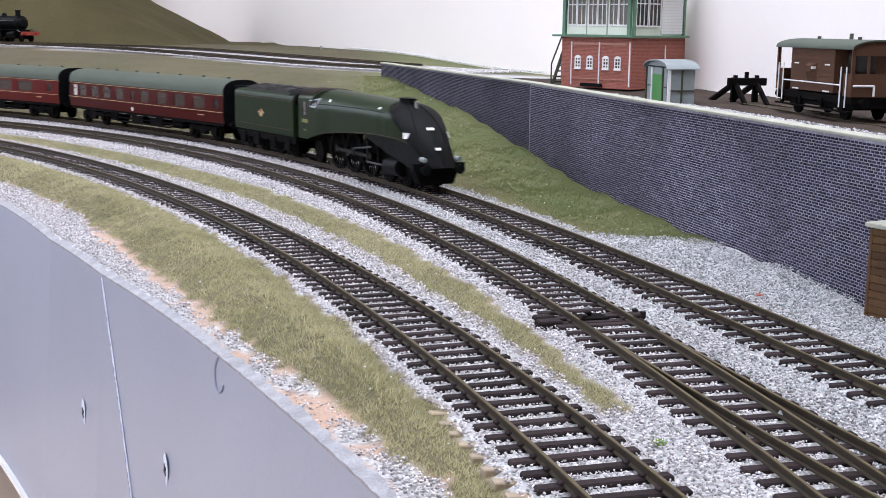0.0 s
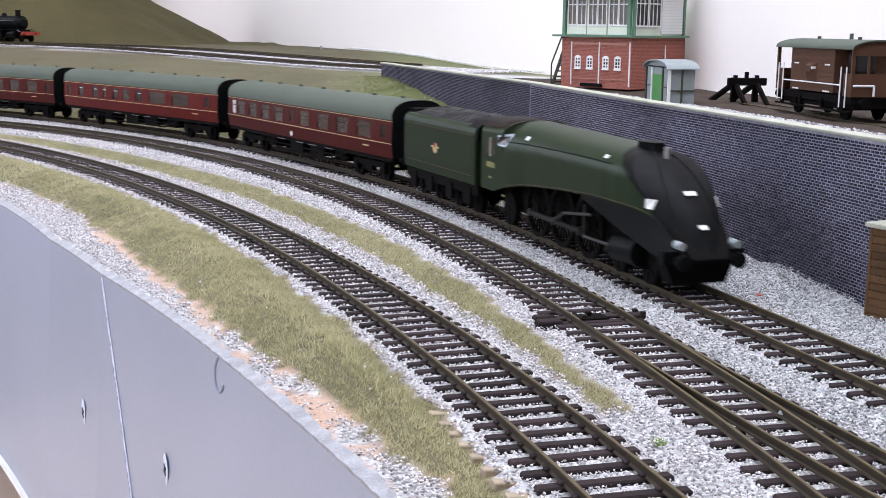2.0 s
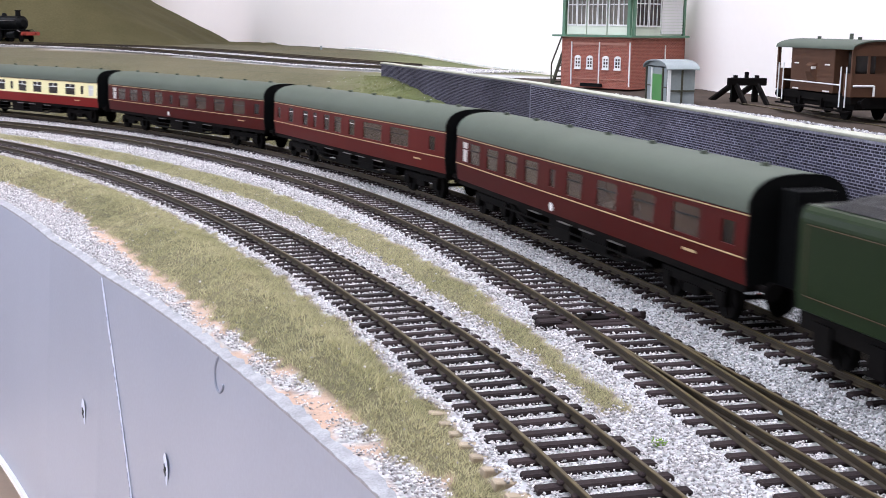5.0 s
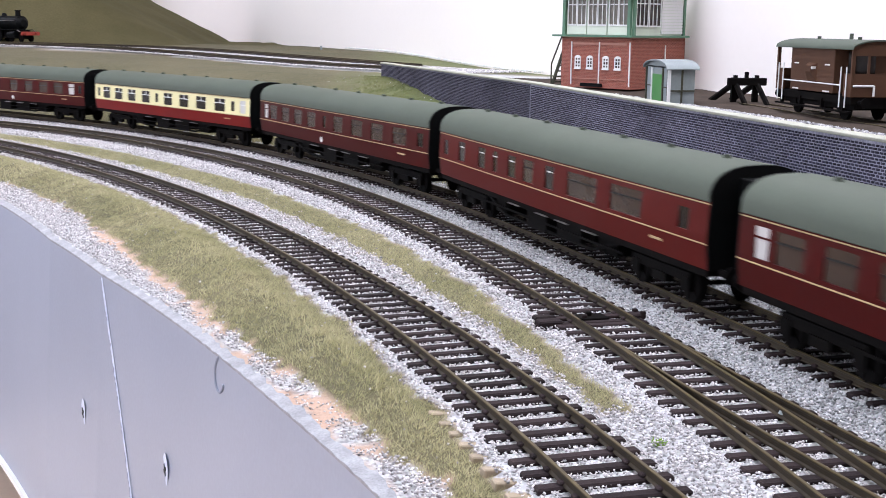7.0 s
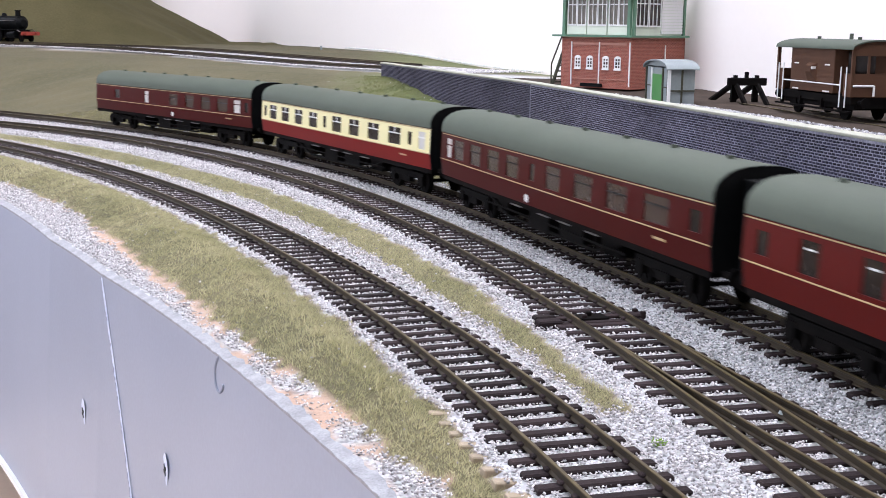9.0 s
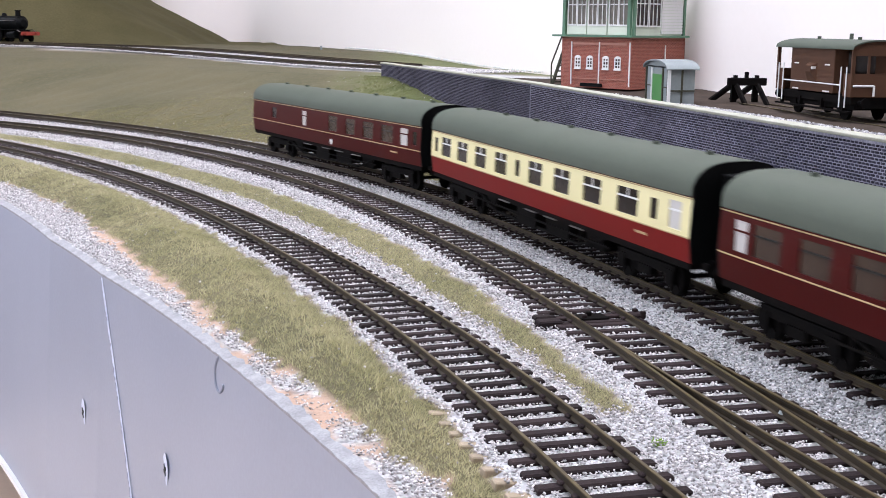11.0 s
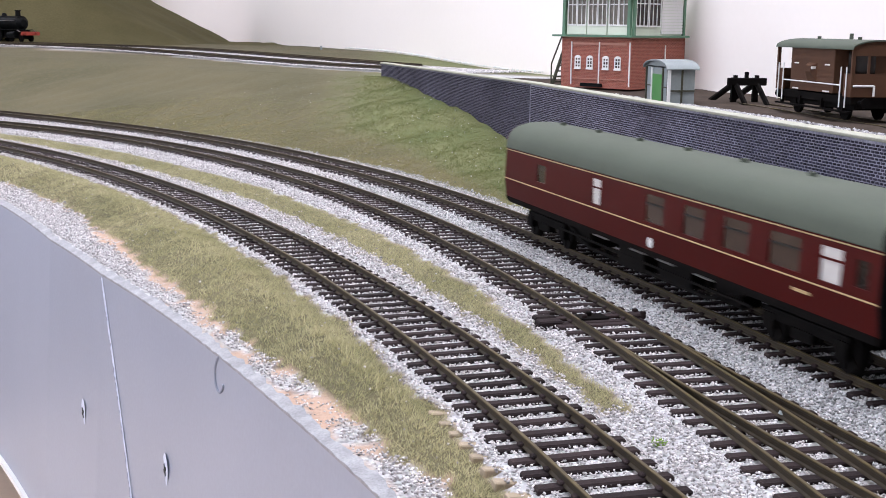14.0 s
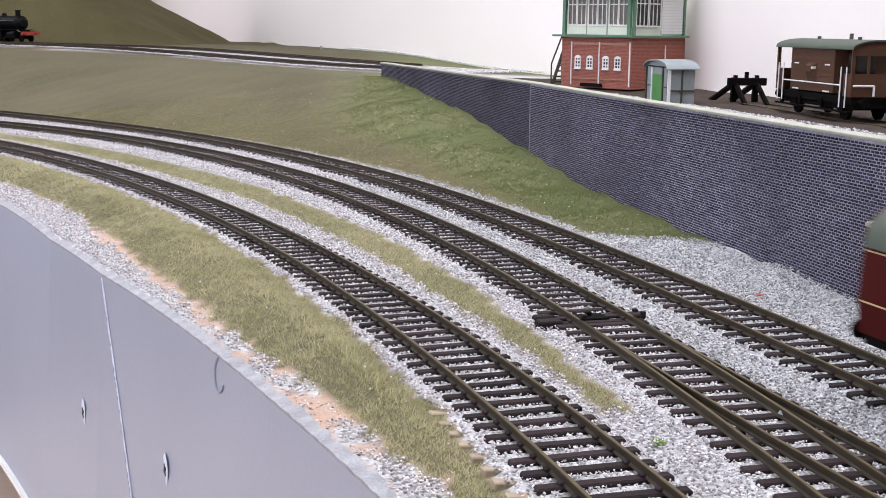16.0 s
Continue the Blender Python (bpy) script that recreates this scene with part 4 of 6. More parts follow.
def build_loco():
    ob = thing("steam_locomotive", "green streamlined steam locomotive with black wedge nose", "steam locomotive")
    X = lambda x: x * 0.000897 - 0.0834
    xs = [0, 6, 12, 18, 24, 29.9, 30.1] + list(np.arange(34, 138, 2)) + list(np.arange(138, 196, 1.0)) + [196]
    xs = sorted(set(float(v) for v in xs))
    rings = [[(X(x), y, z) for y, z in loco_ring(x)] for x in xs]
    n = len(rings[0])
    green, black = Mesh(), Mesh()
    for i in range(len(rings) - 1):
        for j in range(n - 1):
            q = [rings[i][j], rings[i][j + 1], rings[i + 1][j + 1], rings[i + 1][j]]
            mx = (xs[i] + xs[i + 1]) / 2
            t, b = curve_of(LOCO_TOP, min(mx, 148)), curve_of(LOCO_LOW, mx)
            lead = []
            for (px, py, pz), sx in zip(q, (xs[i], xs[i], xs[i + 1], xs[i + 1])):
                k = float(np.clip((t - pz) / (t - b), 0, 1))
                lead.append(sx - 140 - 38 * k ** 0.9)
            for mesh, side in ((green, -1), (black, 1)):
                poly = []
                for a in range(4):
                    c, ga, gc = (a + 1) % 4, side * lead[a], side * lead[(a + 1) % 4]
                    if ga >= 0:
                        poly.append(q[a])
                    if ga * gc < 0:
                        poly.append(tuple(Vector(q[a]).lerp(Vector(q[c]), ga / (ga - gc))))
                if len(poly) > 2:
                    mesh.add(poly, [tuple(range(len(poly)))])
    green.add(rings[0], [tuple(range(n))])
    g = part("casing", green, M_GREEN, ob, "dark green streamlined casing", smooth=True)
    part("nose", black, M_BLACK, ob, "matt black wedge-shaped nose", smooth=True)
    # soffit closing the casing from below
    sf = Mesh()
    r2 = []
    for x in xs:
        r = loco_ring(x)
        r2.append([(X(x), r[0][0] - 0.0004, r[0][1] + 0.0012), (X(x), r[-1][0] + 0.0004, r[-1][1] + 0.0012)])
    sf.loft(r2, caps=False, loop=False)
    part("soffit", sf, M_UNDER, ob)
    # cab roof, dark
    roof = Mesh()
    rr = []
    for x in (-3, 0, 15, 27, 31):
        rr.append([(X(x), y * 1.012, z + 0.0003) for y, z in loco_ring(max(x, 0))[7:-7]])
    roof.loft(rr, caps=False, loop=False)
    part("cab_roof", roof, M_SOOT, ob, "sooty dark brown cab roof", smooth=True)
    # boiler bands
    for x in (52, 68, 84, 100):
        b = Mesh()
        b.loft([[(X(x + d), y, z) for y, z in loco_ring(x, 0.00012)[5:-5]] for d in (-0.6, 0.6)], caps=False, loop=False)
        part("boiler_band", b, M_GREEN, g, smooth=True)
    for s in (-1, 1):
        w = 0.0172 * s
        p = lambda y, z, dx=0: 0
        # side window and forward spectacle
        sw = Mesh().box(X(8), X(19), w - 0.00025 * s, w + 0.00015 * s, 0.0315, 0.0385)
        part("cab_window", sw, M_PANE, ob, "dark cab side window")
        fr = Mesh().box(X(12.6), X(14.4), w - 0.0002 * s, w + 0.0004 * s, 0.0305, 0.0390)
        part("window_pillar", fr, M_STEEL, ob, "bright window pillar")
        sp, s2 = Mesh(), Mesh()

        def skin(x, z, d):
            """A point just proud of the casing at this station and height."""
            y = 0
            for k in (-2, 0, 2):
                r = loco_ring(x + k)[:17]
                y = max(y, float(np.interp(z, [q[1] for q in r], [q[0] for q in r])))
            return (X(x), s * (y + d), z)

        quad = [(25.5, 0.0362), (33.0, 0.0362), (37.0, 0.0424), (25.0, 0.0408)]
        mid = [sum(q[k] for q in quad) / 4 for k in (0, 1)]
        pane = [(mid[0] + (x - mid[0]) * 0.70, mid[1] + (z - mid[1]) * 0.62) for x, z in quad]
        sp.loft([[skin(x, z, -0.0004) for x, z in quad], [skin(x, z, 0.0007) for x, z in quad]])
        part("spectacle_frame", sp, M_PALEBLUE, ob, "pale blue-white cab front window frame")
        s2.loft([[skin(x, z, 0.0005) for x, z in pane], [skin(x, z, 0.0011) for x, z in pane]])
        part("spectacle_glass", s2, M_PANE, ob)
        for k in range(5):
            nb = Mesh().box(X(8 + 2.3 * k), X(9.7 + 2.3 * k), w, w + 0.00016 * s, 0.0255, 0.0279)
            part("cab_number_bar", nb, M_NUMERAL, ob, "small yellow cab number bar")
        nb = Mesh().box(X(11), X(15), w, w + 0.00016 * s, 0.0205, 0.0214)
        part("cab_plate", nb, M_NUMERAL, ob)
        # white warning plates on the casing
        for x, dz in ((53, 10), (137, 10)):
            r = loco_ring(x)
            (y, z), (y2, z2) = (r[8], r[9])
            y, y2 = y * -s, y2 * -s
            pl = Mesh()
            pl.loft([[(X(x + dx), yy * k, zz * (1 + (k - 1) * 0.3)) for dx, yy, zz in ((-1.5, y, z), (1.5, y, z), (1.5, y2, z2), (-1.5, y2, z2))] for k in (1.0, 1.012)])
            part("warning_plate", pl, M_WHITE, ob, "small white warning plate")
        pl = Mesh()
        plate = [(172.0, 0.0272), (175.6, 0.0272), (175.6, 0.0304), (172.0, 0.0304)]
        pl.loft([[skin(x, z, d) for x, z in plate] for d in (-0.0003, 0.0004)])
        part("warning_plate", pl, M_WHITE, ob, "small white warning plate")
        # casing seam along the boiler and lining on the skirt
        seam = Mesh()
        seam.tube([(X(x), -s * loco_ring(x)[7][0] * -1.002, loco_ring(x)[7][1]) for x in range(32, 152, 8)], 0.00028, 6)
        part("handrail", seam, M_BLACK, ob, "thin dark boiler handrail")
        ln = Mesh()
        pts = [(X(x), s * (loco_ring(x)[0][0] + 0.0001), curve_of(LOCO_LOW, x) + 0.0007) for x in range(36, 176, 6)]
        ln.tube(pts, 0.00014, 5)
        part("skirt_lining", ln, M_ORANGE, ob, "thin orange lining along the skirt")
        va = Mesh()
        va.loft([[(X(x), s * (curve_of(LOCO_WIDE, x) - 0.0010), curve_of(LOCO_LOW, x) + 0.0006), (X(x), s * y, zl), (X(x), s * (y - 0.001), zl), (X(x), s * (curve_of(LOCO_WIDE, x) - 0.0020), curve_of(LOCO_LOW, x) + 0.0006)] for x, y, zl in ((120, 0.0164, 0.0245), (132, 0.0162, 0.0222), (144, 0.0158, 0.0195), (156, 0.0154, 0.0170), (168, 0.0150, 0.0148), (180, 0.0144, 0.0126), (190, 0.0130, 0.0110), (194, 0.0105, 0.0102))])
        part("valance", va, M_BLACK, ob, "black valance below the casing", smooth=True)
        cyl = Mesh().cyl((X(148), s * 0.0122, 0.0098), (X(168), s * 0.0122, 0.0108), 0.0050, 14)
        part("cylinder", cyl, M_BLACK, ob, "black outside cylinder", smooth=True)
        sb = Mesh().tube([(X(146), s * 0.0150, 0.0102), (X(120), s * 0.0150, 0.0098)], 0.0006, 6)
        sb.tube([(X(128), s * 0.0152, 0.0190), (X(100), s * 0.0152, 0.0160), (X(88), s * 0.0152, 0.0110)], 0.0006, 6)
        sb.box(X(119.4), X(120.6), s * 0.0146 - 0.0005, s * 0.0146 + 0.0005, 0.009, 0.022)
        part("valve_gear", sb, M_GEAR, ob, "dull steel valve gear")
    for s in (-1, 1):
        pts = []
        for x in range(150, 190, 3):
            r = loco_ring(x)
            f = max(0.12, min(0.80, (x - 146) / 50))
            y = curve_of(LOCO_WIDE, x) * f
            z = float(np.interp(-y, [-q[0] for q in r[4:17]], [q[1] for q in r[4:17]]))
            pts.append((X(x), s * y, z + 0.0001))
        part("nose_edge", Mesh().tube(pts, 0.00035, 6), M_BLACK, ob, "raised edge of the nose")
    # chimney and nose fittings
    ch = Mesh()
    zc = curve_of(LOCO_TOP, 146)
    ch.loft([[(X(146) + 0.0080 * math.cos(a) * k, 0.0042 * math.sin(a) * k, z) for a in np.linspace(0, 2 * math.pi, 16, endpoint=False)] for z, k in ((zc - 0.004, 1.0), (zc + 0.0014, 0.92), (zc + 0.0020, 1.0), (zc + 0.0022, 0.7))])
    part("chimney", ch, M_BLACK, ob, "low black double chimney", smooth=True)
    wh = Mesh().cyl((X(159), 0, 0.0395), (X(159), 0, 0.0466), 0.0011, 8)
    part("whistle", wh, M_STEEL, ob, "brassy whistle ahead of the chimney")
    for x, z, w in ((177.5, curve_of(LOCO_TOP, 177.5), 0.0021), (188.5, curve_of(LOCO_TOP, 188.5), 0.0014)):
        a = Mesh()
        a.loft([[(X(x) + d + dx, y, z + dz + dx * 0.4) for y, d, dz in ((-w, -0.0004, 0.0002), (w, -0.0004, 0.0002), (w, 0.0010, -0.0010), (-w, 0.0010, -0.0010))] for dx in (0.0, 0.0006)])
        part("nose_plate", a, M_WHITE, ob, "white number bar on the nose")
    fr = Mesh().box(X(4), X(186), -0.0068, 0.0068, 0.0065, 0.018)
    part("frames", fr, M_UNDER, ob, "black main frames")
    bf = Mesh()
    bf.box(X(187), X(191), -0.0155, 0.0155, 0.0105, 0.0150)
    for y in (-0.0104, 0.0104):
        bf.cyl((X(190), y, 0.0118), (X(196), y, 0.0118), 0.0015, 10).cyl((X(196), y, 0.0118), (X(197), y, 0.0118), 0.0026, 14)
    part("buffer_beam", bf, M_BLACK, ob, "black buffer beam with round buffers", smooth=True)
    for y in (-0.0105, 0.0105):
        part("headlamp", Mesh().cyl((X(190), y, 0.0172), (X(195), y, 0.0172), 0.0014, 12), M_SHEDGREY, ob, "dull silver lamp over a buffer")
    fan = Mesh()
    fan.loft([[(X(x), y, z) for y, z in ((-0.013, 0.010), (0.013, 0.010), (0.010, 0.003), (-0.010, 0.003))] for x in (180, 188)])
    part("front_steps", fan, M_UNDER, ob)
    for x, r in ((22, 0.0073), (144, 0.0062), (170, 0.0062)):
        wheelset(ob, X(x), r)
    for x in (58, 86, 114):
        q = Mesh()
        r = 0.0126
        q.cyl((0, -0.0105, 0), (0, 0.0105, 0), 0.0016, 8)
        for y in (-1, 1):
            for i in range(28):
                a, b = 2 * math.pi * i / 28, 2 * math.pi * (i + 1) / 28
                ro, ri = r, r * 0.84
                sec = lambda t: [(ro * math.cos(t), y * 0.0086, ro * math.sin(t)), (ro * math.cos(t), y * 0.0106, ro * math.sin(t)), (ri * math.cos(t), y * 0.0106, ri * math.sin(t)), (ri * math.cos(t), y * 0.0086, ri * math.sin(t))]
                q.loft([sec(a), sec(b)], caps=False)
            for i in range(18):
                a = 2 * math.pi * i / 18
                q.cyl((0.0015 * math.cos(a), y * 0.0097, 0.0015 * math.sin(a)), (r * 0.88 * math.cos(a), y * 0.0097, r * 0.88 * math.sin(a)), 0.00042, 5)
            q.cyl((0.0, y * 0.0095, 0.0), (0.0, y * 0.0112, 0.0), 0.0022, 10).cyl((0.0045, y * 0.0095, 0), (0.0045, y * 0.0125, 0), 0.0011, 8)
        w = part("driving_wheelset", q, M_UNDER, ob, "large black spoked driving wheels", m=pose(X(x), 0, r))
        WHEELS.append((w, X(x), r))
    for s in (-1, 1):
        rod = Mesh().box(-0.027, 0.027, s * 0.0123 - 0.0005, s * 0.0123 + 0.0005, -0.0008, 0.0008)
        for k in (-0.0251, 0, 0.0251):
            rod.cyl((k, s * 0.0117, 0), (k, s * 0.0131, 0), 0.0016, 10)
        c = part("coupling_rod", rod, M_GEAR, ob, "oily steel coupling rod", m=pose(X(86) + 0.0045, 0, 0.0126))
        RODS.append((c, X(86), 0.0126, 0.0045))
    return ob


RODS = []


def build_tender():
    ob = thing("tender", "green corridor tender with coal and a gilt crest", "tender")
    L = 0.0475
    prof = [(0.0168, 0.0145), (0.0172, 0.020), (0.0172, 0.0388), (0.0166, 0.0411), (0.0148, 0.0426)]
    q = Mesh()
    full = prof + [(-y, z) for y, z in prof[::-1]]
    q.loft([[(x, y, z) for y, z in full] for x in (-L, L)])
    part("body", q, M_GREEN, ob, "dark green tender side sheets", smooth=False, bevel=0.0004)
    c = Mesh()
    rng = np.random.default_rng(8)
    nx, ny = 24, 9
    grid = [[(-L + 0.006 + 0.078 * i / (nx - 1), -0.0138 + 0.0276 * j / (ny - 1), 0.0428 + (0.0028 * math.sin(math.pi * j / (ny - 1)) + rng.uniform(0, 0.0012)) * (0 < i < nx - 1) * (0 < j < ny - 1)) for j in range(ny)] for i in range(nx)]
    c.loft(grid, caps=False, loop=False)
    part("coal", c, M_COAL, ob, "heap of black coal")
    d = Mesh()
    d.loft([[(x, y, z) for y, z in [(0.0166, 0.036), (0.0162, 0.0415), (0.012, 0.0448), (0, 0.0466), (-0.012, 0.0448), (-0.0162, 0.0415), (-0.0166, 0.036)]] for x in (L - 0.010, L + 0.0015)])
    part("front_hood", d, M_BLACK, ob, "dark curved tender front", smooth=True)
    for s in (-1, 1):
        y = s * 0.01726
        for z in (0.0378, 0.0188):
            part("lining", Mesh().box(-L + 0.004, L - 0.004, y - 0.0001, y + 0.0001, z - 0.00012, z + 0.00012), M_ORANGE, ob, "thin orange lining")
        for x in (-L + 0.004, L - 0.004):
            part("lining", Mesh().box(x - 0.0001, x + 0.0001, y - 0.0001, y + 0.0001, 0.0188, 0.0378), M_ORANGE, ob)
        cr = Mesh().cyl((-0.0025, s * 0.0172, 0.0275), (-0.0025, s * 0.0175, 0.0275), 0.0026, 14)
        part("crest", cr, M_LINING, ob, "gilt and red round crest")
        wg = Mesh().box(-0.0075, 0.0025, s * 0.0172 - 0.00022, s * 0.0172 + 0.00022, 0.0277, 0.0285)
        part("crest_scroll", wg, M_LINING, ob, "gilt scroll of the crest")
        part("crest_centre", Mesh().cyl((-0.0025, s * 0.0174, 0.0290), (-0.0025, s * 0.0177, 0.0290), 0.0013, 10), M_RED, ob)
        fr = Mesh()
        fr.box(-L, L, s * 0.0148 - 0.0006, s * 0.0148 + 0.0006, 0.0095, 0.0145)
        for x in (-0.036, -0.013, 0.013, 0.036):
            fr.box(x - 0.004, x + 0.004, s * 0.0152 - 0.001, s * 0.0152 + 0.001, 0.0045, 0.0125)
        part("side_frame", fr, M_UNDER, ob, "black tender frame")
    part("bearers", Mesh().box(-L, L, -0.0145, 0.0145, 0.0115, 0.0150), M_UNDER, ob)
    g = Mesh()
    for k in range(4):
        g.box(-L - 0.0015 * k - 0.0012, -L - 0.0015 * k, -0.0066, 0.0066, 0.015, 0.042)
    part("corridor_gangway", g, M_BLACK, ob, "black bellows gangway")
    e = Mesh()
    e.loft([[(x, y, z) for y, z in full] for x in (-L - 0.0006, -L - 0.0001)])
    part("rear_panel", e, M_BLACK, ob)
    for x in (-0.036, -0.013, 0.013, 0.036):
        wheelset(ob, x, 0.0062)
    return ob


# ---- buildings and rolling stock of the yard ----
def window_unit(parent, x, z, w, h, cols, rows, y0, frame_mat=M_WHITE, pane_mat=None, name="window", m=None):
    """A window in a face that looks along -y at y0, its lower middle at x, z."""
    b = 0.0011
    ring = lambda k: [(x - w / 2 + k, z + k), (x + w / 2 - k, z + k), (x + w / 2 - k, z + h - k), (x - w / 2 + k, z + h - k)]
    q = Mesh()
    o, n = ring(0.0), ring(b)
    for i in range(4):
        j = (i + 1) % 4
        q.add([(o[i][0], y0 - 0.0006, o[i][1]), (o[j][0], y0 - 0.0006, o[j][1]), (n[j][0], y0 - 0.0006, n[j][1]), (n[i][0], y0 - 0.0006, n[i][1])], [(0, 1, 2, 3)])
        q.add([(o[i][0], y0 - 0.0006, o[i][1]), (o[j][0], y0 - 0.0006, o[j][1]), (o[j][0], y0 + 0.0006, o[j][1]), (o[i][0], y0 + 0.0006, o[i][1])], [(0, 1, 2, 3)])
        q.add([(n[i][0], y0 - 0.0006, n[i][1]), (n[j][0], y0 - 0.0006, n[j][1]), (n[j][0], y0 + 0.0006, n[j][1]), (n[i][0], y0 + 0.0006, n[i][1])], [(0, 1, 2, 3)])
    ob = part(name, q, frame_mat, parent, "white window frame", smooth=True, m=m)
    for i in range(1, cols):
        xx = x - w / 2 + w * i / cols
        part("glazing_bar", Mesh().box(xx - b * 0.42, xx + b * 0.42, y0 - 0.0005, y0 + 0.0004, z + b, z + h - b), frame_mat, ob)
    for j in range(1, rows):
        zz = z + h * (j / rows if rows > 2 else 0.68)
        part("glazing_bar", Mesh().box(x - w / 2 + b, x + w / 2 - b, y0 - 0.00045, y0 + 0.00035, zz - b * 0.4, zz + b * 0.4), frame_mat, ob)
    part("pane", Mesh().box(x - w / 2 + b * 0.5, x + w / 2 - b * 0.5, y0 + 0.0004, y0 + 0.0008, z + b * 0.5, z + h - b * 0.5), pane_mat or M_PANE, ob)
    return ob


def brick_face(parent, length, height, bl, bh, label):
    """Bricks as one sheet on the face y = 0 looking along -y."""
    cube = np.array([(x, y, z) for z in (0, 1) for y in (0, 1) for x in (0, 1)], float)
    faces = np.array([(4, 5, 7, 6), (0, 1, 5, 4), (2, 6, 7, 3), (0, 4, 6, 2), (1, 3, 7, 5)])
    V, F, k = [], [], 0
    for r in range(int(height / bh)):
        for u in np.arange(-(r % 2) * bl / 2, length, bl):
            a, b = max(u, 0), min(u + bl * 0.88, length)
            if b - a < 0.0003:
                continue
            V.append(cube * [b - a, -0.00018, bh * 0.78] + [a, 0, r * bh])
            F.append(faces + k)
            k += 8
    ob = raw("brickwork", np.concatenate(V), np.concatenate(F), M_REDBRICK)
    ob.parent = parent
    return tagged(ob, label, kind="stuff")


def build_signal_box():
    """Brick base, glazed upper floor, outside steps."""
    c = (0.1479, 0.975)
    ang_l = 135.2
    ob = thing("signal_box", "model signal box with red brick base and glazed upper floor", "signal box", m=pose(c[0], c[1], 0.0400, 0, 0, ang_l - 180))
    ob.scale = (0.653, 0.765, 1.0)
    # local: the corner nearest to the line is the origin, long face along -x, side along +y
    W, D, H, H2 = 0.108, 0.098, 0.0412, 0.078
    q = Mesh().box(-W, 0, 0, D, 0, H)
    part("base", q, M_REDMORTAR, ob, "red brick lower storey")
    face = part("front_wall", Mesh().box(-W, 0, -0.0004, 0, 0, H), M_REDMORTAR, ob)
    brick_face(face, W, H, 0.0030, 0.0011, "red bricks in running bond").location = (-W, -0.0004, 0)
    side = part("side_wall", Mesh().box(0, 0.0004, 0, D, 0, H), M_REDMORTAR, ob)
    b = brick_face(side, D, H, 0.0030, 0.0011, "red bricks in running bond")
    b.matrix_basis = pose(0.0004, 0, 0, 0, 0, 90)
    for x in (-0.0915, -0.0475, -0.0008):
        part("pilaster_edge", Mesh().box(x - 0.0006, x + 0.0006, -0.0016, -0.0004, 0.002, H - 0.004), M_WHITE, ob, "pale edge of a brick pilaster")
    part("pilaster_edge", Mesh().box(0.0004, 0.0016, 0.060, 0.0612, 0.010, H - 0.006), M_WHITE, ob)
    for x0, x1 in ((-0.0905, -0.0485), (-0.0465, -0.006)):
        for za, zb in ((H - 0.0065, H - 0.0045), (0.0070, 0.0078)):
            part("brick_panel_edge", Mesh().box(x0, x1, -0.0012, -0.0005, za, zb), M_REDMORTAR, ob)
    for x in (-0.081, -0.062, -0.037, -0.0185):
        w = window_unit(ob, x, 0.0158, 0.0094, 0.0092, 2, 3, -0.0012)
        arch = Mesh()
        arch.loft([[(x + 0.0044 * math.cos(a) * k, yy, 0.0245 + 0.0017 * math.sin(a) * k) for a in np.linspace(0, math.pi, 9) for k in (1.0,)] for yy in (-0.0016, -0.0008)])
        part("arch_head", arch, M_WHITE, w)
        part("sill", Mesh().box(x - 0.0052, x + 0.0052, -0.0022, -0.0006, 0.0148, 0.0160), M_WHITE, w)
    part("floor_edge", Mesh().box(-W - 0.014, 0.004, -0.004, D + 0.004, H, H + 0.0016), M_TRIMGREEN, ob, "grey-green balcony edge")
    # upper storey: posts, boarding, windows
    up = Mesh().box(-W + 0.002, -0.002, 0.0025, D - 0.002, H + 0.0016, H2)
    part("upper_storey", up, M_PALEGREEN, ob, "pale boarded upper storey")
    for x in (-W + 0.002, -0.0045):
        part("corner_post", Mesh().box(x - 0.0022, x + 0.0022, -0.0008, 0.003, H + 0.0016, H2), M_TRIMGREEN, ob, "green corner post")
    part("corner_post", Mesh().box(-0.0022, 0.0008, 0.003, 0.0065, H + 0.0016, H2), M_TRIMGREEN, ob, "green corner post")
    part("corner_post", Mesh().box(-0.0022, 0.0008, D - 0.0045, D - 0.001, H + 0.0016, H2), M_TRIMGREEN, ob, "green corner post")
    for i in range(3):
        x = -W + 0.0215 + i * 0.0325
        window_unit(ob, x - 0.0075, H + 0.0090, 0.0145, 0.0250, 2, 2, 0.0012, pane_mat=M_PANEGREY)
        window_unit(ob, x + 0.0075, H + 0.0090, 0.0145, 0.0250, 2, 2, 0.0012, pane_mat=M_PANEGREY)
        part("boarding", Mesh().box(x - 0.0150, x + 0.0150, 0.0008, 0.0024, H + 0.0020, H + 0.0084), M_PALEGREEN, ob, "pale green lower boarding")
    for y in (0.0175, 0.0405):
        window_unit(ob, y, H + 0.0085, 0.0215, 0.0270, 3, 2, 0.0002, m=pose(0, 0, 0, 0, 0, 90))
    for k in range(14):
        z = H + 0.003 + k * 0.0024
        part("weatherboard", Mesh().box(-0.0020, -0.0008 + 0.0003, 0.054, D - 0.005, z, z + 0.0021), M_WHITE, ob, "white weatherboard")
    rf = Mesh().loft([[(-W - 0.006, -0.008, H2), (0.008, -0.008, H2), (0.008, D + 0.008, H2), (-W - 0.006, D + 0.008, H2)], [(-W + 0.03, D / 2, H2 + 0.026), (-0.03, D / 2, H2 + 0.026), (-0.03, D / 2 + 0.001, H2 + 0.026), (-W + 0.03, D / 2 + 0.001, H2 + 0.026)]])
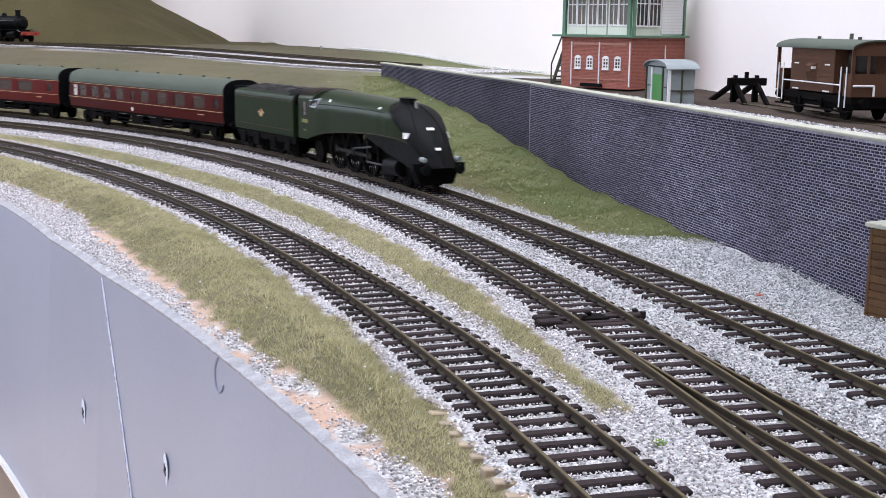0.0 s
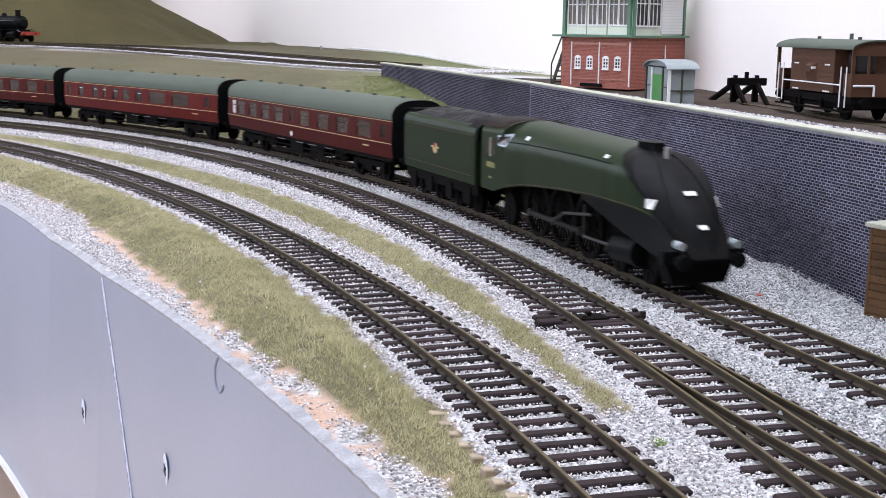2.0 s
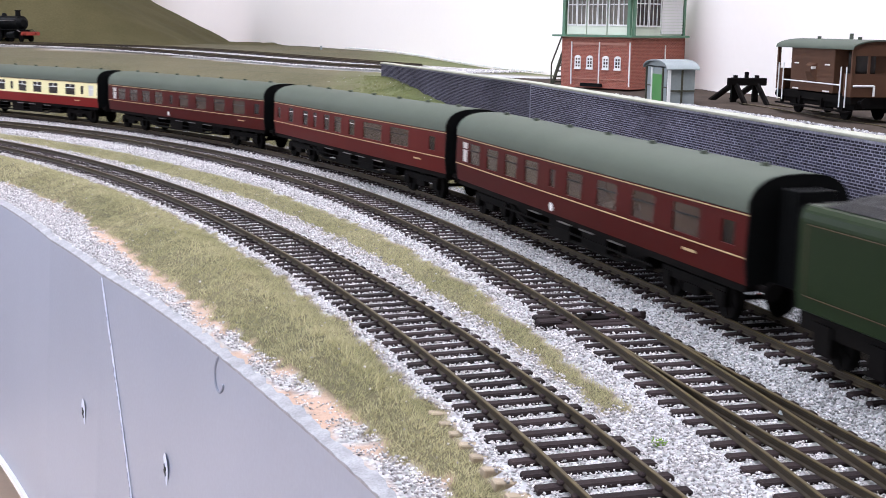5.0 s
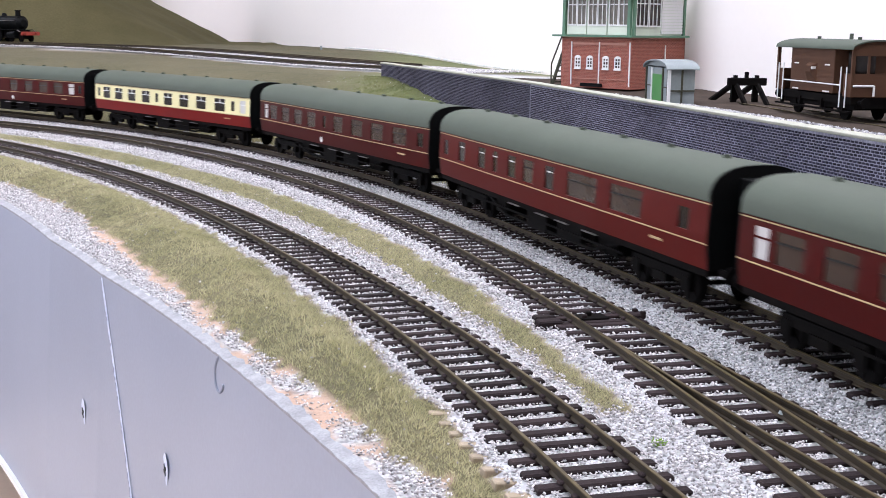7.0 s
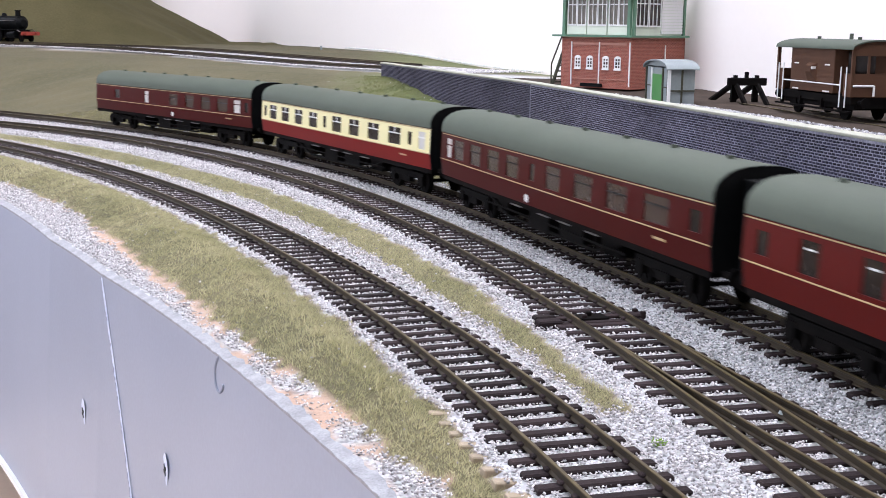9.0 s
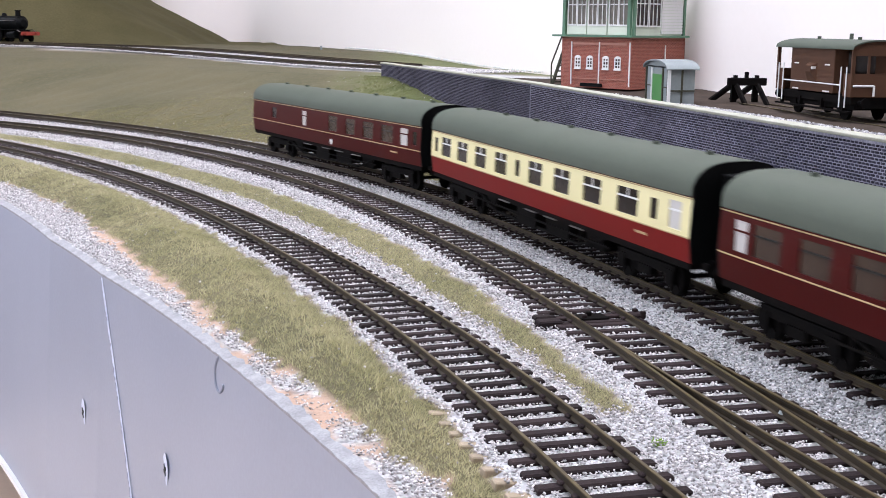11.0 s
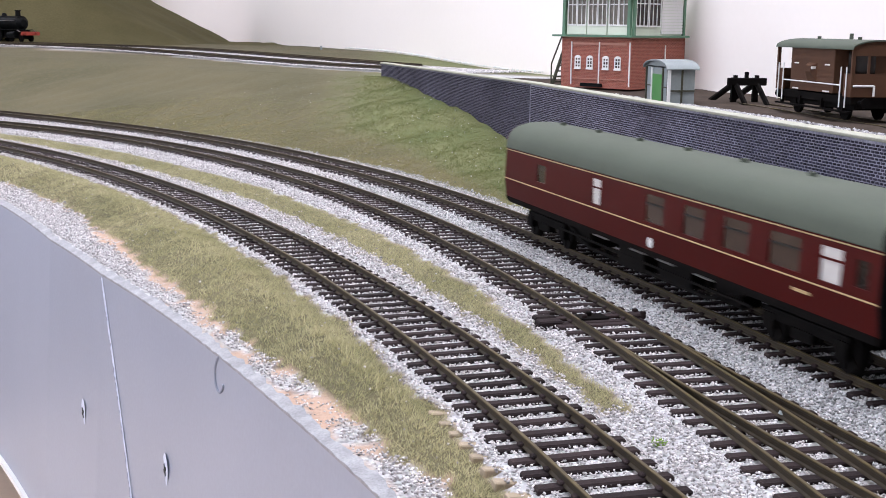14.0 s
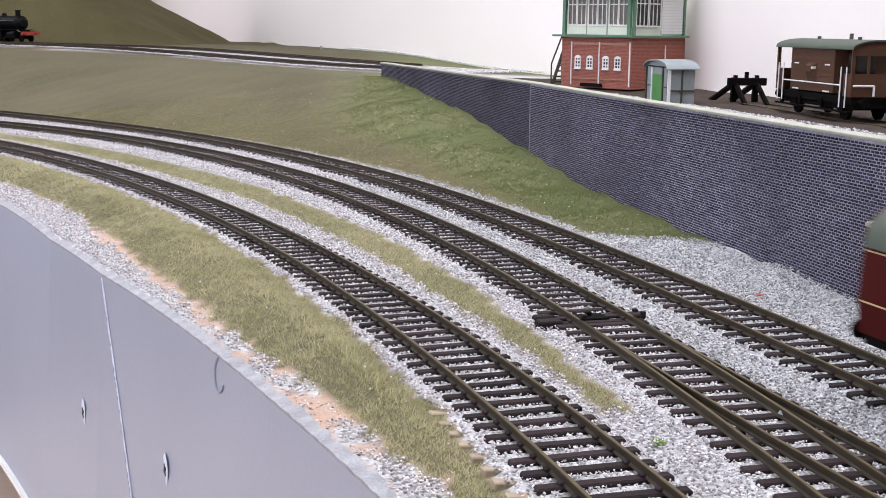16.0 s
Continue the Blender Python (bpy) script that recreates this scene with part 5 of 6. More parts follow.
    part("roof", rf, M_SHEDGREY, ob, "grey slate hipped roof")
    part("sign_board", Mesh().box(-0.074, -0.041, -0.004, -0.0015, 0.001, 0.0038), M_BLACK, ob, "dark low board against the base")
    # outside steps at the far end
    st = part("steps", Mesh().box(-W - 0.031, -W - 0.001, 0.011, 0.032, -0.0005, 0.0006), M_DARKWOOD, ob, "dark olive timber outside steps")
    for s in (0.012, 0.030):
        part("stringer", Mesh().loft([[(-W - 0.030 + d, s, 0.0), (-W - 0.026 + d, s, 0.0), (-W - 0.001 + d, s, H), (-W - 0.005 + d, s, H)] for d in (0,)] + [[(-W - 0.030, s + 0.0018, 0.0), (-W - 0.026, s + 0.0018, 0.0), (-W - 0.001, s + 0.0018, H), (-W - 0.005, s + 0.0018, H)]]), M_DARKWOOD, st, "dark olive timber steps")
        part("handrail", Mesh().tube([(-W - 0.029, s, 0.0), (-W - 0.029, s, 0.018), (-W - 0.003, s, H + 0.014)], 0.0009, 6), M_DARKWOOD, st)
    for k in range(9):
        f = (k + 0.5) / 9
        part("tread", Mesh().box(-W - 0.030 + 0.025 * f, -W - 0.024 + 0.025 * f, 0.012, 0.031, H * f, H * f + 0.001), M_DARKWOOD, st)


def build_shed():
    a, b = (0.1412, 0.8534), (0.1474, 0.8019)
    ang = math.degrees(math.atan2(b[1] - a[1], b[0] - a[0]))
    ob = thing("lamp_hut", "small grey hut with arched roof and green door", "hut", m=pose(a[0], a[1], YARD - 0.0005, 0, 0, ang))
    L, D, H = 0.052, 0.0175, 0.0245
    part("wall_box", Mesh().box(0, L, 0, D, 0, H), M_SHEDGREY, ob, "pale grey sheet walls")
    n = 10
    prof = [(L / 2 - (L / 2 + 0.002) * math.cos(math.pi * i / n), H + 0.0055 * math.sin(math.pi * i / n)) for i in range(n + 1)]
    q = Mesh()
    q.loft([[(x, y, z) for x, z in prof] + [(x, y, z - 0.0009) for x, z in prof[::-1]] for y in (-0.0025, D + 0.0025)])
    part("roof", q, M_SHEDGREY, ob, "arched grey-green sheet roof", smooth=True)
    part("gable", Mesh().loft([[(x, y, z - 0.0008) for x, z in prof[1:-1]] for y in (0.0002, D - 0.0002)]), M_SHEDGREY, ob)
    part("door", Mesh().box(0.016, 0.038, -0.0006, 0.0002, 0.0005, 0.0200), M_SHEDDOOR, ob, "bright green door")
    for x in (0.0010, 0.0145, 0.0395, L - 0.001):
        part("upright_batten", Mesh().box(x - 0.0008, x + 0.0008, -0.0010, 0.0002, 0, H), M_WHITE if x == 0.0145 else M_DARKWOOD, ob)
    for y in (D * 0.5,):
        part("upright_batten", Mesh().box(L, L + 0.0008, y - 0.0006, y + 0.0006, 0, H), M_DARKWOOD, ob)
    part("corner_post", Mesh().box(L - 0.0008, L + 0.0010, -0.0010, 0.0010, 0, H), M_WHITE, ob, "white corner post")
    part("rail", Mesh().box(L, L + 0.0008, 0.001, D, 0.0095, 0.0105).box(0.001, 0.0145, -0.0008, 0, 0.0115, 0.0123).box(0.0395, L, -0.0008, 0, 0.0115, 0.0123), M_DARKWOOD, ob)


def build_van():
    a, b = (0.2056, 0.7511), (0.2196, 0.656)
    ang = math.degrees(math.atan2(b[1] - a[1], b[0] - a[0]))
    u = Vector((b[0] - a[0], b[1] - a[1])).normalized()
    n = Vector((-u.y, u.x))
    mid = (Vector(a) + Vector(b)) / 2 + n * 0.0155
    z0 = 0.0394
    ob = thing("brake_van", "bauxite brown goods brake van with white handrails", "brake van", m=pose(mid.x, mid.y, z0, 0, 0, ang))
    L, W, F, H = 0.048, 0.0160, 0.0135, 0.0395
    part("cabin", Mesh().box(-0.030, 0.026, -W, W, F + 0.0008, H), M_BAUXITE, ob, "brown planked cabin", bevel=0.0003)
    for k in range(9):
        z = F + 0.001 + k * 0.0029
        part("plank_line", Mesh().box(-0.0300, 0.0260, -W - 0.0002, -W, z, z + 0.0003), M_BAUXITE, ob)
    part("floor", Mesh().box(-L, L, -W, W, F - 0.004, F), M_UNDER, ob)
    for e in (-1, 1):
        part("end_sheet", Mesh().box(e * L - 0.0008, e * L + 0.0008, -W, W, F, F + 0.0125), M_BAUXITE, ob, "brown veranda end sheet")
        for s in (-1, 1):
            part("side_sheet", Mesh().box(min(e * L, e * 0.039), max(e * L, e * 0.039), s * W - 0.0005, s * W + 0.0005, F, F + 0.0125), M_BAUXITE, ob)
            part("veranda_post", Mesh().box(e * L - 0.0008, e * L + 0.0008, s * W - 0.0009, s * W + 0.0009, F, H), M_BAUXITE, ob)
        for y in (-0.007, 0.007):
            part("veranda_post", Mesh().box(e * L - 0.0006, e * L + 0.0006, y - 0.0006, y + 0.0006, F + 0.012, H + 0.002), M_BAUXITE, ob)
    part("door_recess", Mesh().box(0.0262, 0.0268, -0.008, 0.008, F, H - 0.002), M_PANE, ob)
    part("end_beam", Mesh().box(0.0472, 0.0488, -W, W, H - 0.004, H + 0.002), M_BAUXITE, ob)
    pr = [((W + 0.0015) * math.cos(t), H + 0.0046 * math.sin(t)) for t in np.linspace(0, math.pi, 13)]
    q = Mesh()
    q.loft([[(x, y, z) for y, z in pr] + [(x, y, z - 0.0008) for y, z in pr[::-1]] for x in (-L - 0.002, L + 0.002)])
    part("roof", q, M_ROOF, ob, "grey-green arched roof", smooth=True)
    part("roof_end", Mesh().loft([[(x, y * 0.97, z - 0.0006) for y, z in pr] for x in (-L, -L + 0.0006)]), M_BAUXITE, ob)
    part("roof_end", Mesh().loft([[(x, y * 0.97, z - 0.0006) for y, z in pr] for x in (L - 0.0006, L)]), M_BAUXITE, ob)
    du = Mesh().loft([[(x, -W - d, z) for x, z, d in ((-0.006, F + 0.006, 0.0), (0.005, F + 0.006, 0.0), (0.005, H - 0.009, 0.0), (-0.006, H - 0.009, 0.0))], [(x, -W - d, z) for x, z, d in ((-0.004, F + 0.012, 0.0032), (0.003, F + 0.012, 0.0032), (0.003, H - 0.0105, 0.0032), (-0.004, H - 0.0105, 0.0032))]])
    part("lookout_ducket", du, M_BAUXITE, ob, "projecting side lookout")
    part("lookout_glass", Mesh().box(0.0031, 0.0046, -W - 0.0030, -W - 0.0002, F + 0.0135, H - 0.0110), M_WHITE, ob)
    for x, y in ((-0.020, -0.004), (0.012, 0.0), (0.030, -0.004)):
        v = Mesh().cyl((x, y, H + 0.004), (x, y, H + 0.0078 if x == 0.012 else H + 0.0060), 0.0011, 10)
        part("roof_vent", v, M_ROOF, ob)
    for x in (-0.044, -0.0375, 0.0375, 0.044):
        part("grab_rail", Mesh().tube([(x, -W - 0.0014, F + 0.016), (x, -W - 0.0016, F - 0.006)], 0.0004, 6), M_WHITE, ob, "white grab rail")
    part("long_handrail", Mesh().tube([(-0.0375, -W - 0.0014, F + 0.006), (0.030, -W - 0.0014, F + 0.006), (0.0375, -W - 0.0016, F + 0.006)], 0.0004, 6), M_WHITE, ob, "white handrail along the side")
    part("end_handrail", Mesh().tube([(L + 0.0016, -W, F + 0.006), (L + 0.0016, -0.004, F + 0.006), (L + 0.0016, -0.004, F + 0.0005)], 0.0006, 6), M_WHITE, ob)
    for x in (-0.022, 0.018):
        part("number_bar", Mesh().box(x - 0.003, x + 0.003, -W - 0.0004, -W - 0.0001, F + 0.016, F + 0.0168), M_WHITE, ob, "small white lettering bar")
        part("number_bar", Mesh().box(x - 0.004, x + 0.004, -W - 0.0004, -W - 0.0001, F + 0.0012, F + 0.002), M_WHITE, ob, "small white lettering bar")
    un = Mesh().box(-L, L, -0.012, 0.012, F - 0.0062, F - 0.003)
    for s in (-1, 1):
        un.box(-L, L, s * W - 0.0012, s * W + 0.0012, 0.0048, 0.0058).box(-L + 0.002, L - 0.002, s * 0.0118 - 0.0007, s * 0.0118 + 0.0007, 0.0062, 0.010)
        for x in (-0.04, -0.014, 0.014, 0.04):
            un.box(x - 0.0008, x + 0.0008, s * W - 0.001, s * W + 0.001, 0.005, 0.011)
        for x in (-0.0305, 0.0305):
            un.box(x - 0.004, x + 0.004, s * 0.0122 - 0.001, s * 0.0122 + 0.001, 0.004, 0.010)
    part("underframe", un, M_UNDER, ob, "black underframe with long step boards")
    for e in (-1, 1):
        for y in (-0.0112, 0.0112):
            bf = Mesh()
            bf.cyl((e * L, y, F - 0.0030), (e * (L + 0.007), y, F - 0.0030), 0.0012, 8).cyl((e * (L + 0.007), y, F - 0.0030), (e * (L + 0.0078), y, F - 0.0030), 0.0028, 12)
            part("buffer", bf, M_UNDER, ob)
    for x in (-0.0305, 0.0305):
        q = Mesh().cyl((0, -0.0108, 0), (0, 0.0108, 0), 0.001, 8)
        for y in (-1, 1):
            q.cyl((0, y * 0.0086, 0), (0, y * 0.0104, 0), 0.0062, 20)
        part("wheelset", q, M_UNDER, ob, smooth=True, m=pose(x, 0, 0.0062))
    # its siding and buffer stop
    back = mid - Vector((u.x, u.y)) * 0.20
    sid = Line(mid.x - u.x * -0.12, mid.y - u.y * -0.12, math.atan2(-u.y, -u.x), 0, 0, 0)
    build_track("short siding in dark ballast with rusty rails", sid, -0.1, 0.245, zf=lambda v: z0)
    st = thing("buffer_stop", "dark timber and rail buffer stop", "buffer stop", m=pose(mid.x - u.x * 0.138, mid.y - u.y * 0.138, z0 - 0.001, 0, 0, ang))
    st.scale = (1.3, 0.88, 1.15)
    part("cross_beam", Mesh().box(0.0, 0.0035, -0.0155, 0.0155, 0.0105, 0.0150), M_UNDER, st, "dark timber beam", bevel=0.0004)
    for s in (-1, 1):
        y = s * 0.0088
        part("post", Mesh().box(-0.0022, 0.0, y - 0.0021, y + 0.0021, -0.003, 0.0150), M_UNDER, st)
        part("strut", Mesh().tube([(-0.001, y, 0.0115), (-0.036, y, -0.0015)], 0.0019, 6), M_UNDER, st)
        part("strut", Mesh().tube([(0.001, y, 0.0115), (0.017, y, -0.0010)], 0.0019, 6), M_UNDER, st)
        part("lamp_bracket", Mesh().box(-0.001, 0.002, y - 0.001, y + 0.001, 0.0150, 0.0165), M_UNDER, st)
    part("lamp", Mesh().cyl((0.001, 0, 0.015), (0.001, 0, 0.0185), 0.0016, 10), M_UNDER, st)


def build_hut():
    """The brown boarded platelayers' hut against the retaining wall."""
    x, y = 0.1376, 0.3831
    ob = thing("trackside_hut", "brown boarded hut with a pale flat top", "hut", m=pose(x, y, -0.0046, 0, 0, -60))
    L, D, H = 0.030, 0.020, 0.0305
    part("wall_box", Mesh().box(0.0005, L, 0.0005, D, 0, H), M_HUT, ob)
    for k in range(12):
        h = H / 12
        part("board", Mesh().box(0.0009, L - 0.0009, -0.0001 * (k % 2), 0.0008, k * h + 0.0001, (k + 1) * h - 0.0001), M_HUT, ob)
        part("board", Mesh().box(-0.0001 * (k % 2), 0.0008, 0.0009, D, k * h + 0.0001, (k + 1) * h - 0.0001), M_HUT, ob)
    part("corner_post", Mesh().box(-0.0003, 0.0009, -0.0003, 0.0009, 0, H), M_HUT, ob, bevel=0.0002)
    part("top", Mesh().box(-0.0015, L + 0.001, -0.0015, D + 0.001, H, H + 0.0016), M_COPING, ob, "pale flat top", bevel=0.0003)


def build_far_loco():
    """The black engine standing on the upper line."""
    s = 1.155
    x, y, t = LINE_U2.at(s)
    z = upper_z2(s)
    ob = thing("tank_locomotive", "black steam locomotive standing on the upper line", "steam locomotive", m=pose(float(x), float(y), z, 0, 0, math.degrees(t) - 180))
    q = Mesh().cyl((-0.12, 0, 0.030), (0.030, 0, 0.030), 0.0115, 20).cyl((0.030, 0, 0.030), (0.034, 0, 0.030), 0.0105, 20, 0.006)
    part("boiler", q, M_BLACK, ob, "black boiler and smokebox", smooth=True)
    part("chimney", Mesh().cyl((0.020, 0, 0.040), (0.020, 0, 0.050), 0.0045, 14, 0.0038).cyl((0.020, 0, 0.0495), (0.020, 0, 0.051), 0.0052, 14), M_BLACK, ob, smooth=True)
    part("dome", Mesh().cyl((-0.015, 0, 0.040), (-0.015, 0, 0.0462), 0.0055, 14, 0.0025), M_BLACK, ob, smooth=True)
    part("running_plate", Mesh().box(-0.12, 0.036, -0.016, 0.016, 0.0185, 0.0198).box(0.036, 0.047, -0.016, 0.016, 0.0150, 0.0165), M_BLACK, ob)
    part("cab", Mesh().box(-0.135, -0.095, -0.0165, 0.0165, 0.0185, 0.046), M_BLACK, ob)
    part("frames", Mesh().box(-0.12, 0.040, -0.007, 0.007, 0.006, 0.0186), M_UNDER, ob)
    for s_ in (-1, 1):
        part("cylinder", Mesh().cyl((0.012, s_ * 0.0135, 0.0110), (0.030, s_ * 0.0135, 0.0120), 0.0052, 14), M_BLACK, ob, smooth=True)
        part("handrail", Mesh().tube([(-0.09, s_ * 0.0122, 0.0335), (0.026, s_ * 0.0122, 0.0335)], 0.0004, 5), M_STEEL, ob)
        part("curved_plate", Mesh().tube([(0.036, s_ * 0.0155, 0.019), (0.044, s_ * 0.0155, 0.0158)], 0.0007, 6), M_STEEL, ob)
    bb = Mesh().box(0.045, 0.0475, -0.0158, 0.0158, 0.0105, 0.0165)
    part("buffer_beam", bb, M_RED, ob, "bright red buffer beam")
    bf = Mesh()
    for y_ in (-0.0112, 0.0112):
        bf.cyl((0.047, y_, 0.0135), (0.054, y_, 0.0135), 0.0015, 10).cyl((0.054, y_, 0.0135), (0.055, y_, 0.0135), 0.0032, 14)
    part("buffers", bf, M_RED, ob)
    for x_, r in ((0.038, 0.0062), (0.014, 0.0062), (-0.020, 0.0115), (-0.048, 0.0115), (-0.076, 0.0115)):
        w = Mesh().cyl((0, -0.0105, 0), (0, 0.0105, 0), 0.0015, 8)
        for y_ in (-1, 1):
            w.cyl((0, y_ * 0.0086, 0), (0, y_ * 0.0104, 0), r, 20)
        part("wheelset", w, M_UNDER, ob, smooth=True, m=pose(x_, 0, r))


def build_turnout():
    """Rails, long sleepers and motor cover of the point on the middle line."""
    ob = thing("turnout", "turnout with switch blades, frog and check rails", "turnout", "lines of the layout")
    g = GAUGE / 2 + 0.0005
    for w in (-g, g):
        add_rail(ob, LINE_B2, -0.32, -0.006, w)
    part("frog", Mesh().box(-0.0012, 0.0012, -0.010, 0.010, -0.0022, -0.0002), M_UNDER, ob, m=pose(0.083, 0.203, 0, 0, 0, 10))
    for v in np.arange(-0.30, 0.0, 0.0078):
        a, b = LINE_B.at(v, -0.015), LINE_B2.at(v, 0.015)
        dx, dy = float(b[0] - a[0]), float(b[1] - a[1])
        L = math.hypot(dx, dy)
        q = Mesh().box(-L / 2, L / 2, -0.0016, 0.0016, -0.0042, -0.0024)
        part("long_sleeper", q, M_SLEEPER, ob, bevel=0.0004, m=pose(float(a[0] + b[0]) / 2, float(a[1] + b[1]) / 2, 0, 0, 0, math.degrees(math.atan2(dy, dx))))
    x, y, t = LINE_B.at(0.005)
    mo = pose(float(x), float(y), 0, 0, 0, math.degrees(t) - 90)
    for xa, xb, ya, yb in ((-0.0200, -0.0120, -0.0060, -0.0012), (-0.0190, -0.0120, 0.0004, 0.0046), (0.0112, 0.0168, -0.0030, 0.0022)):
        part("tie_bar_end", Mesh().box(xa, xb, ya, yb, -0.0050, -0.0016), M_SLEEPER, ob, "dark moulded tie bar end", bevel=0.0005, m=mo)
    for xa, ya in ((-0.0128, 0.0030), (-0.0040, -0.0026), (0.0150, 0.0016), (0.0160, -0.0024)):
        part("lug", Mesh().box(xa - 0.0008, xa + 0.0008, ya - 0.0007, ya + 0.0007, -0.0030, -0.0007), M_SLEEPER, ob, bevel=0.0002, m=mo)
    tb = Mesh().box(-0.0125, 0.0115, -0.0014, 0.0014, -0.0030, -0.0019)
    part("tie_bar", tb, M_SLEEPER, ob, bevel=0.0002, m=mo)
    part("spring_cover", Mesh().box(-0.006, 0.004, -0.004, 0.003, -0.0034, -0.0018).cyl((-0.0015, 0, -0.002), (-0.0015, 0, -0.0004), 0.0010, 10), M_UNDER, ob, bevel=0.0003, m=mo)
    part("dust_tuft", Mesh().cyl((0, 0, -0.0015), (0, 0, -0.0004), 0.0012, 9, 0.0005), M_SHEDGREY, ob, "grey fluff caught on the frog", m=pose(0.0808, 0.2739, 0))


def build_screws():
    """Two countersunk screws in the fascia."""
    for px, z, lab in ((0.325, -0.0690, "pale filled screw hole in the fascia"), (0.215, -0.0585, "countersunk cross-head screw in the fascia")):
        off = float(fascia_offset(px)) - 0.00352 - 0.0085 * (-z - 0.0075) / 0.1345
        x, y, t = LINE_A.at(px, off)
        ob = thing("screw", lab, "screw", "screws in the fascia", m=pose(float(x), float(y), z, 90, 0, math.degrees(t) + 180))
        a = np.linspace(0, 2 * math.pi, 14, endpoint=False)
        q = Mesh()
        q.loft([[(0.0042 * k * math.cos(v) * (1 + 0.15 * math.sin(3 * v)), 0.0058 * k * math.sin(v), h) for v in a] for k, h in ((1.0, 0.0), (0.9, 0.00015), (0.2, 0.0002))])
        part("filler", q, M_FILLER, ob, "rough pale filler round the screw", smooth=True)
        c = Mesh().box(-0.0021, 0.0021, -0.0006, 0.0006, 0.0001, 0.0004).box(-0.0006, 0.0006, -0.0021, 0.0021, 0.0001, 0.0004)
        part("cross_recess", c, M_BLACK, ob, "dark cross recess", m=pose(0, 0, 0, 0, 0, 30))


# ---- ballast and grass ----
def scatter_stones(name, label, x, y, z, size, mat, seed):
    rng = np.random.default_rng(seed)
    n = len(x)
    base = np.array([(1, 0, 0), (-1, 0, 0), (0, 1, 0), (0, -1, 0), (0, 0, 1), (0, 0, -1)], float)
    tri = np.array([(0, 2, 4), (2, 1, 4), (1, 3, 4), (3, 0, 4), (2, 0, 5), (1, 2, 5), (3, 1, 5), (0, 3, 5)])
    v = base[None] * rng.uniform(0.55, 1.25, (n, 6, 1)) + rng.uniform(-0.25, 0.25, (n, 6, 3))
    a, b = rng.uniform(0, 6.28, n), rng.uniform(0, 6.28, n)
    ca, sa, cb, sb = np.cos(a)[:, None], np.sin(a)[:, None], np.cos(b)[:, None], np.sin(b)[:, None]
    X = v[..., 0] * ca - v[..., 1] * sa
    Y = v[..., 0] * sa + v[..., 1] * ca
    Z = v[..., 2]
    Y, Z = Y * cb - Z * sb, Y * sb + Z * cb
    k = (size * rng.uniform(0.6, 1.25, n))[:, None]
    P = np.stack([x[:, None] + X * k, y[:, None] + Y * k, z[:, None] + Z * k * 0.8], 2).reshape(-1, 3)
    F = (tri[None] + 6 * np.arange(n)[:, None, None]).reshape(-1, 3)
    return tagged(raw(name, P, F, mat), label, "ballast", kind="stuff")


def scatter_blades(name, label, x, y, z, length, mat, seed, lean=0.5):
    rng = np.random.default_rng(seed)
    n = len(x)
    a = rng.uniform(0, 6.28, n)
    h = length * rng.uniform(0.5, 1.15, n)
    w = 0.00006 + 0.035 * h
    dx, dy = np.cos(a) * w, np.sin(a) * w
    lx, ly = rng.normal(0, lean, n) * h + 0.25 * h, rng.normal(0, lean, n) * h
    P = np.stack([np.stack([x - dx, y - dy, z - 0.0003], 1), np.stack([x + dx, y + dy, z - 0.0003], 1), np.stack([x + lx, y + ly, z + 0.75 * h], 1)], 1).reshape(-1, 3)
    F = np.arange(3 * n).reshape(-1, 3)
    return tagged(raw(name, P, F, mat), label, "grass", kind="stuff")


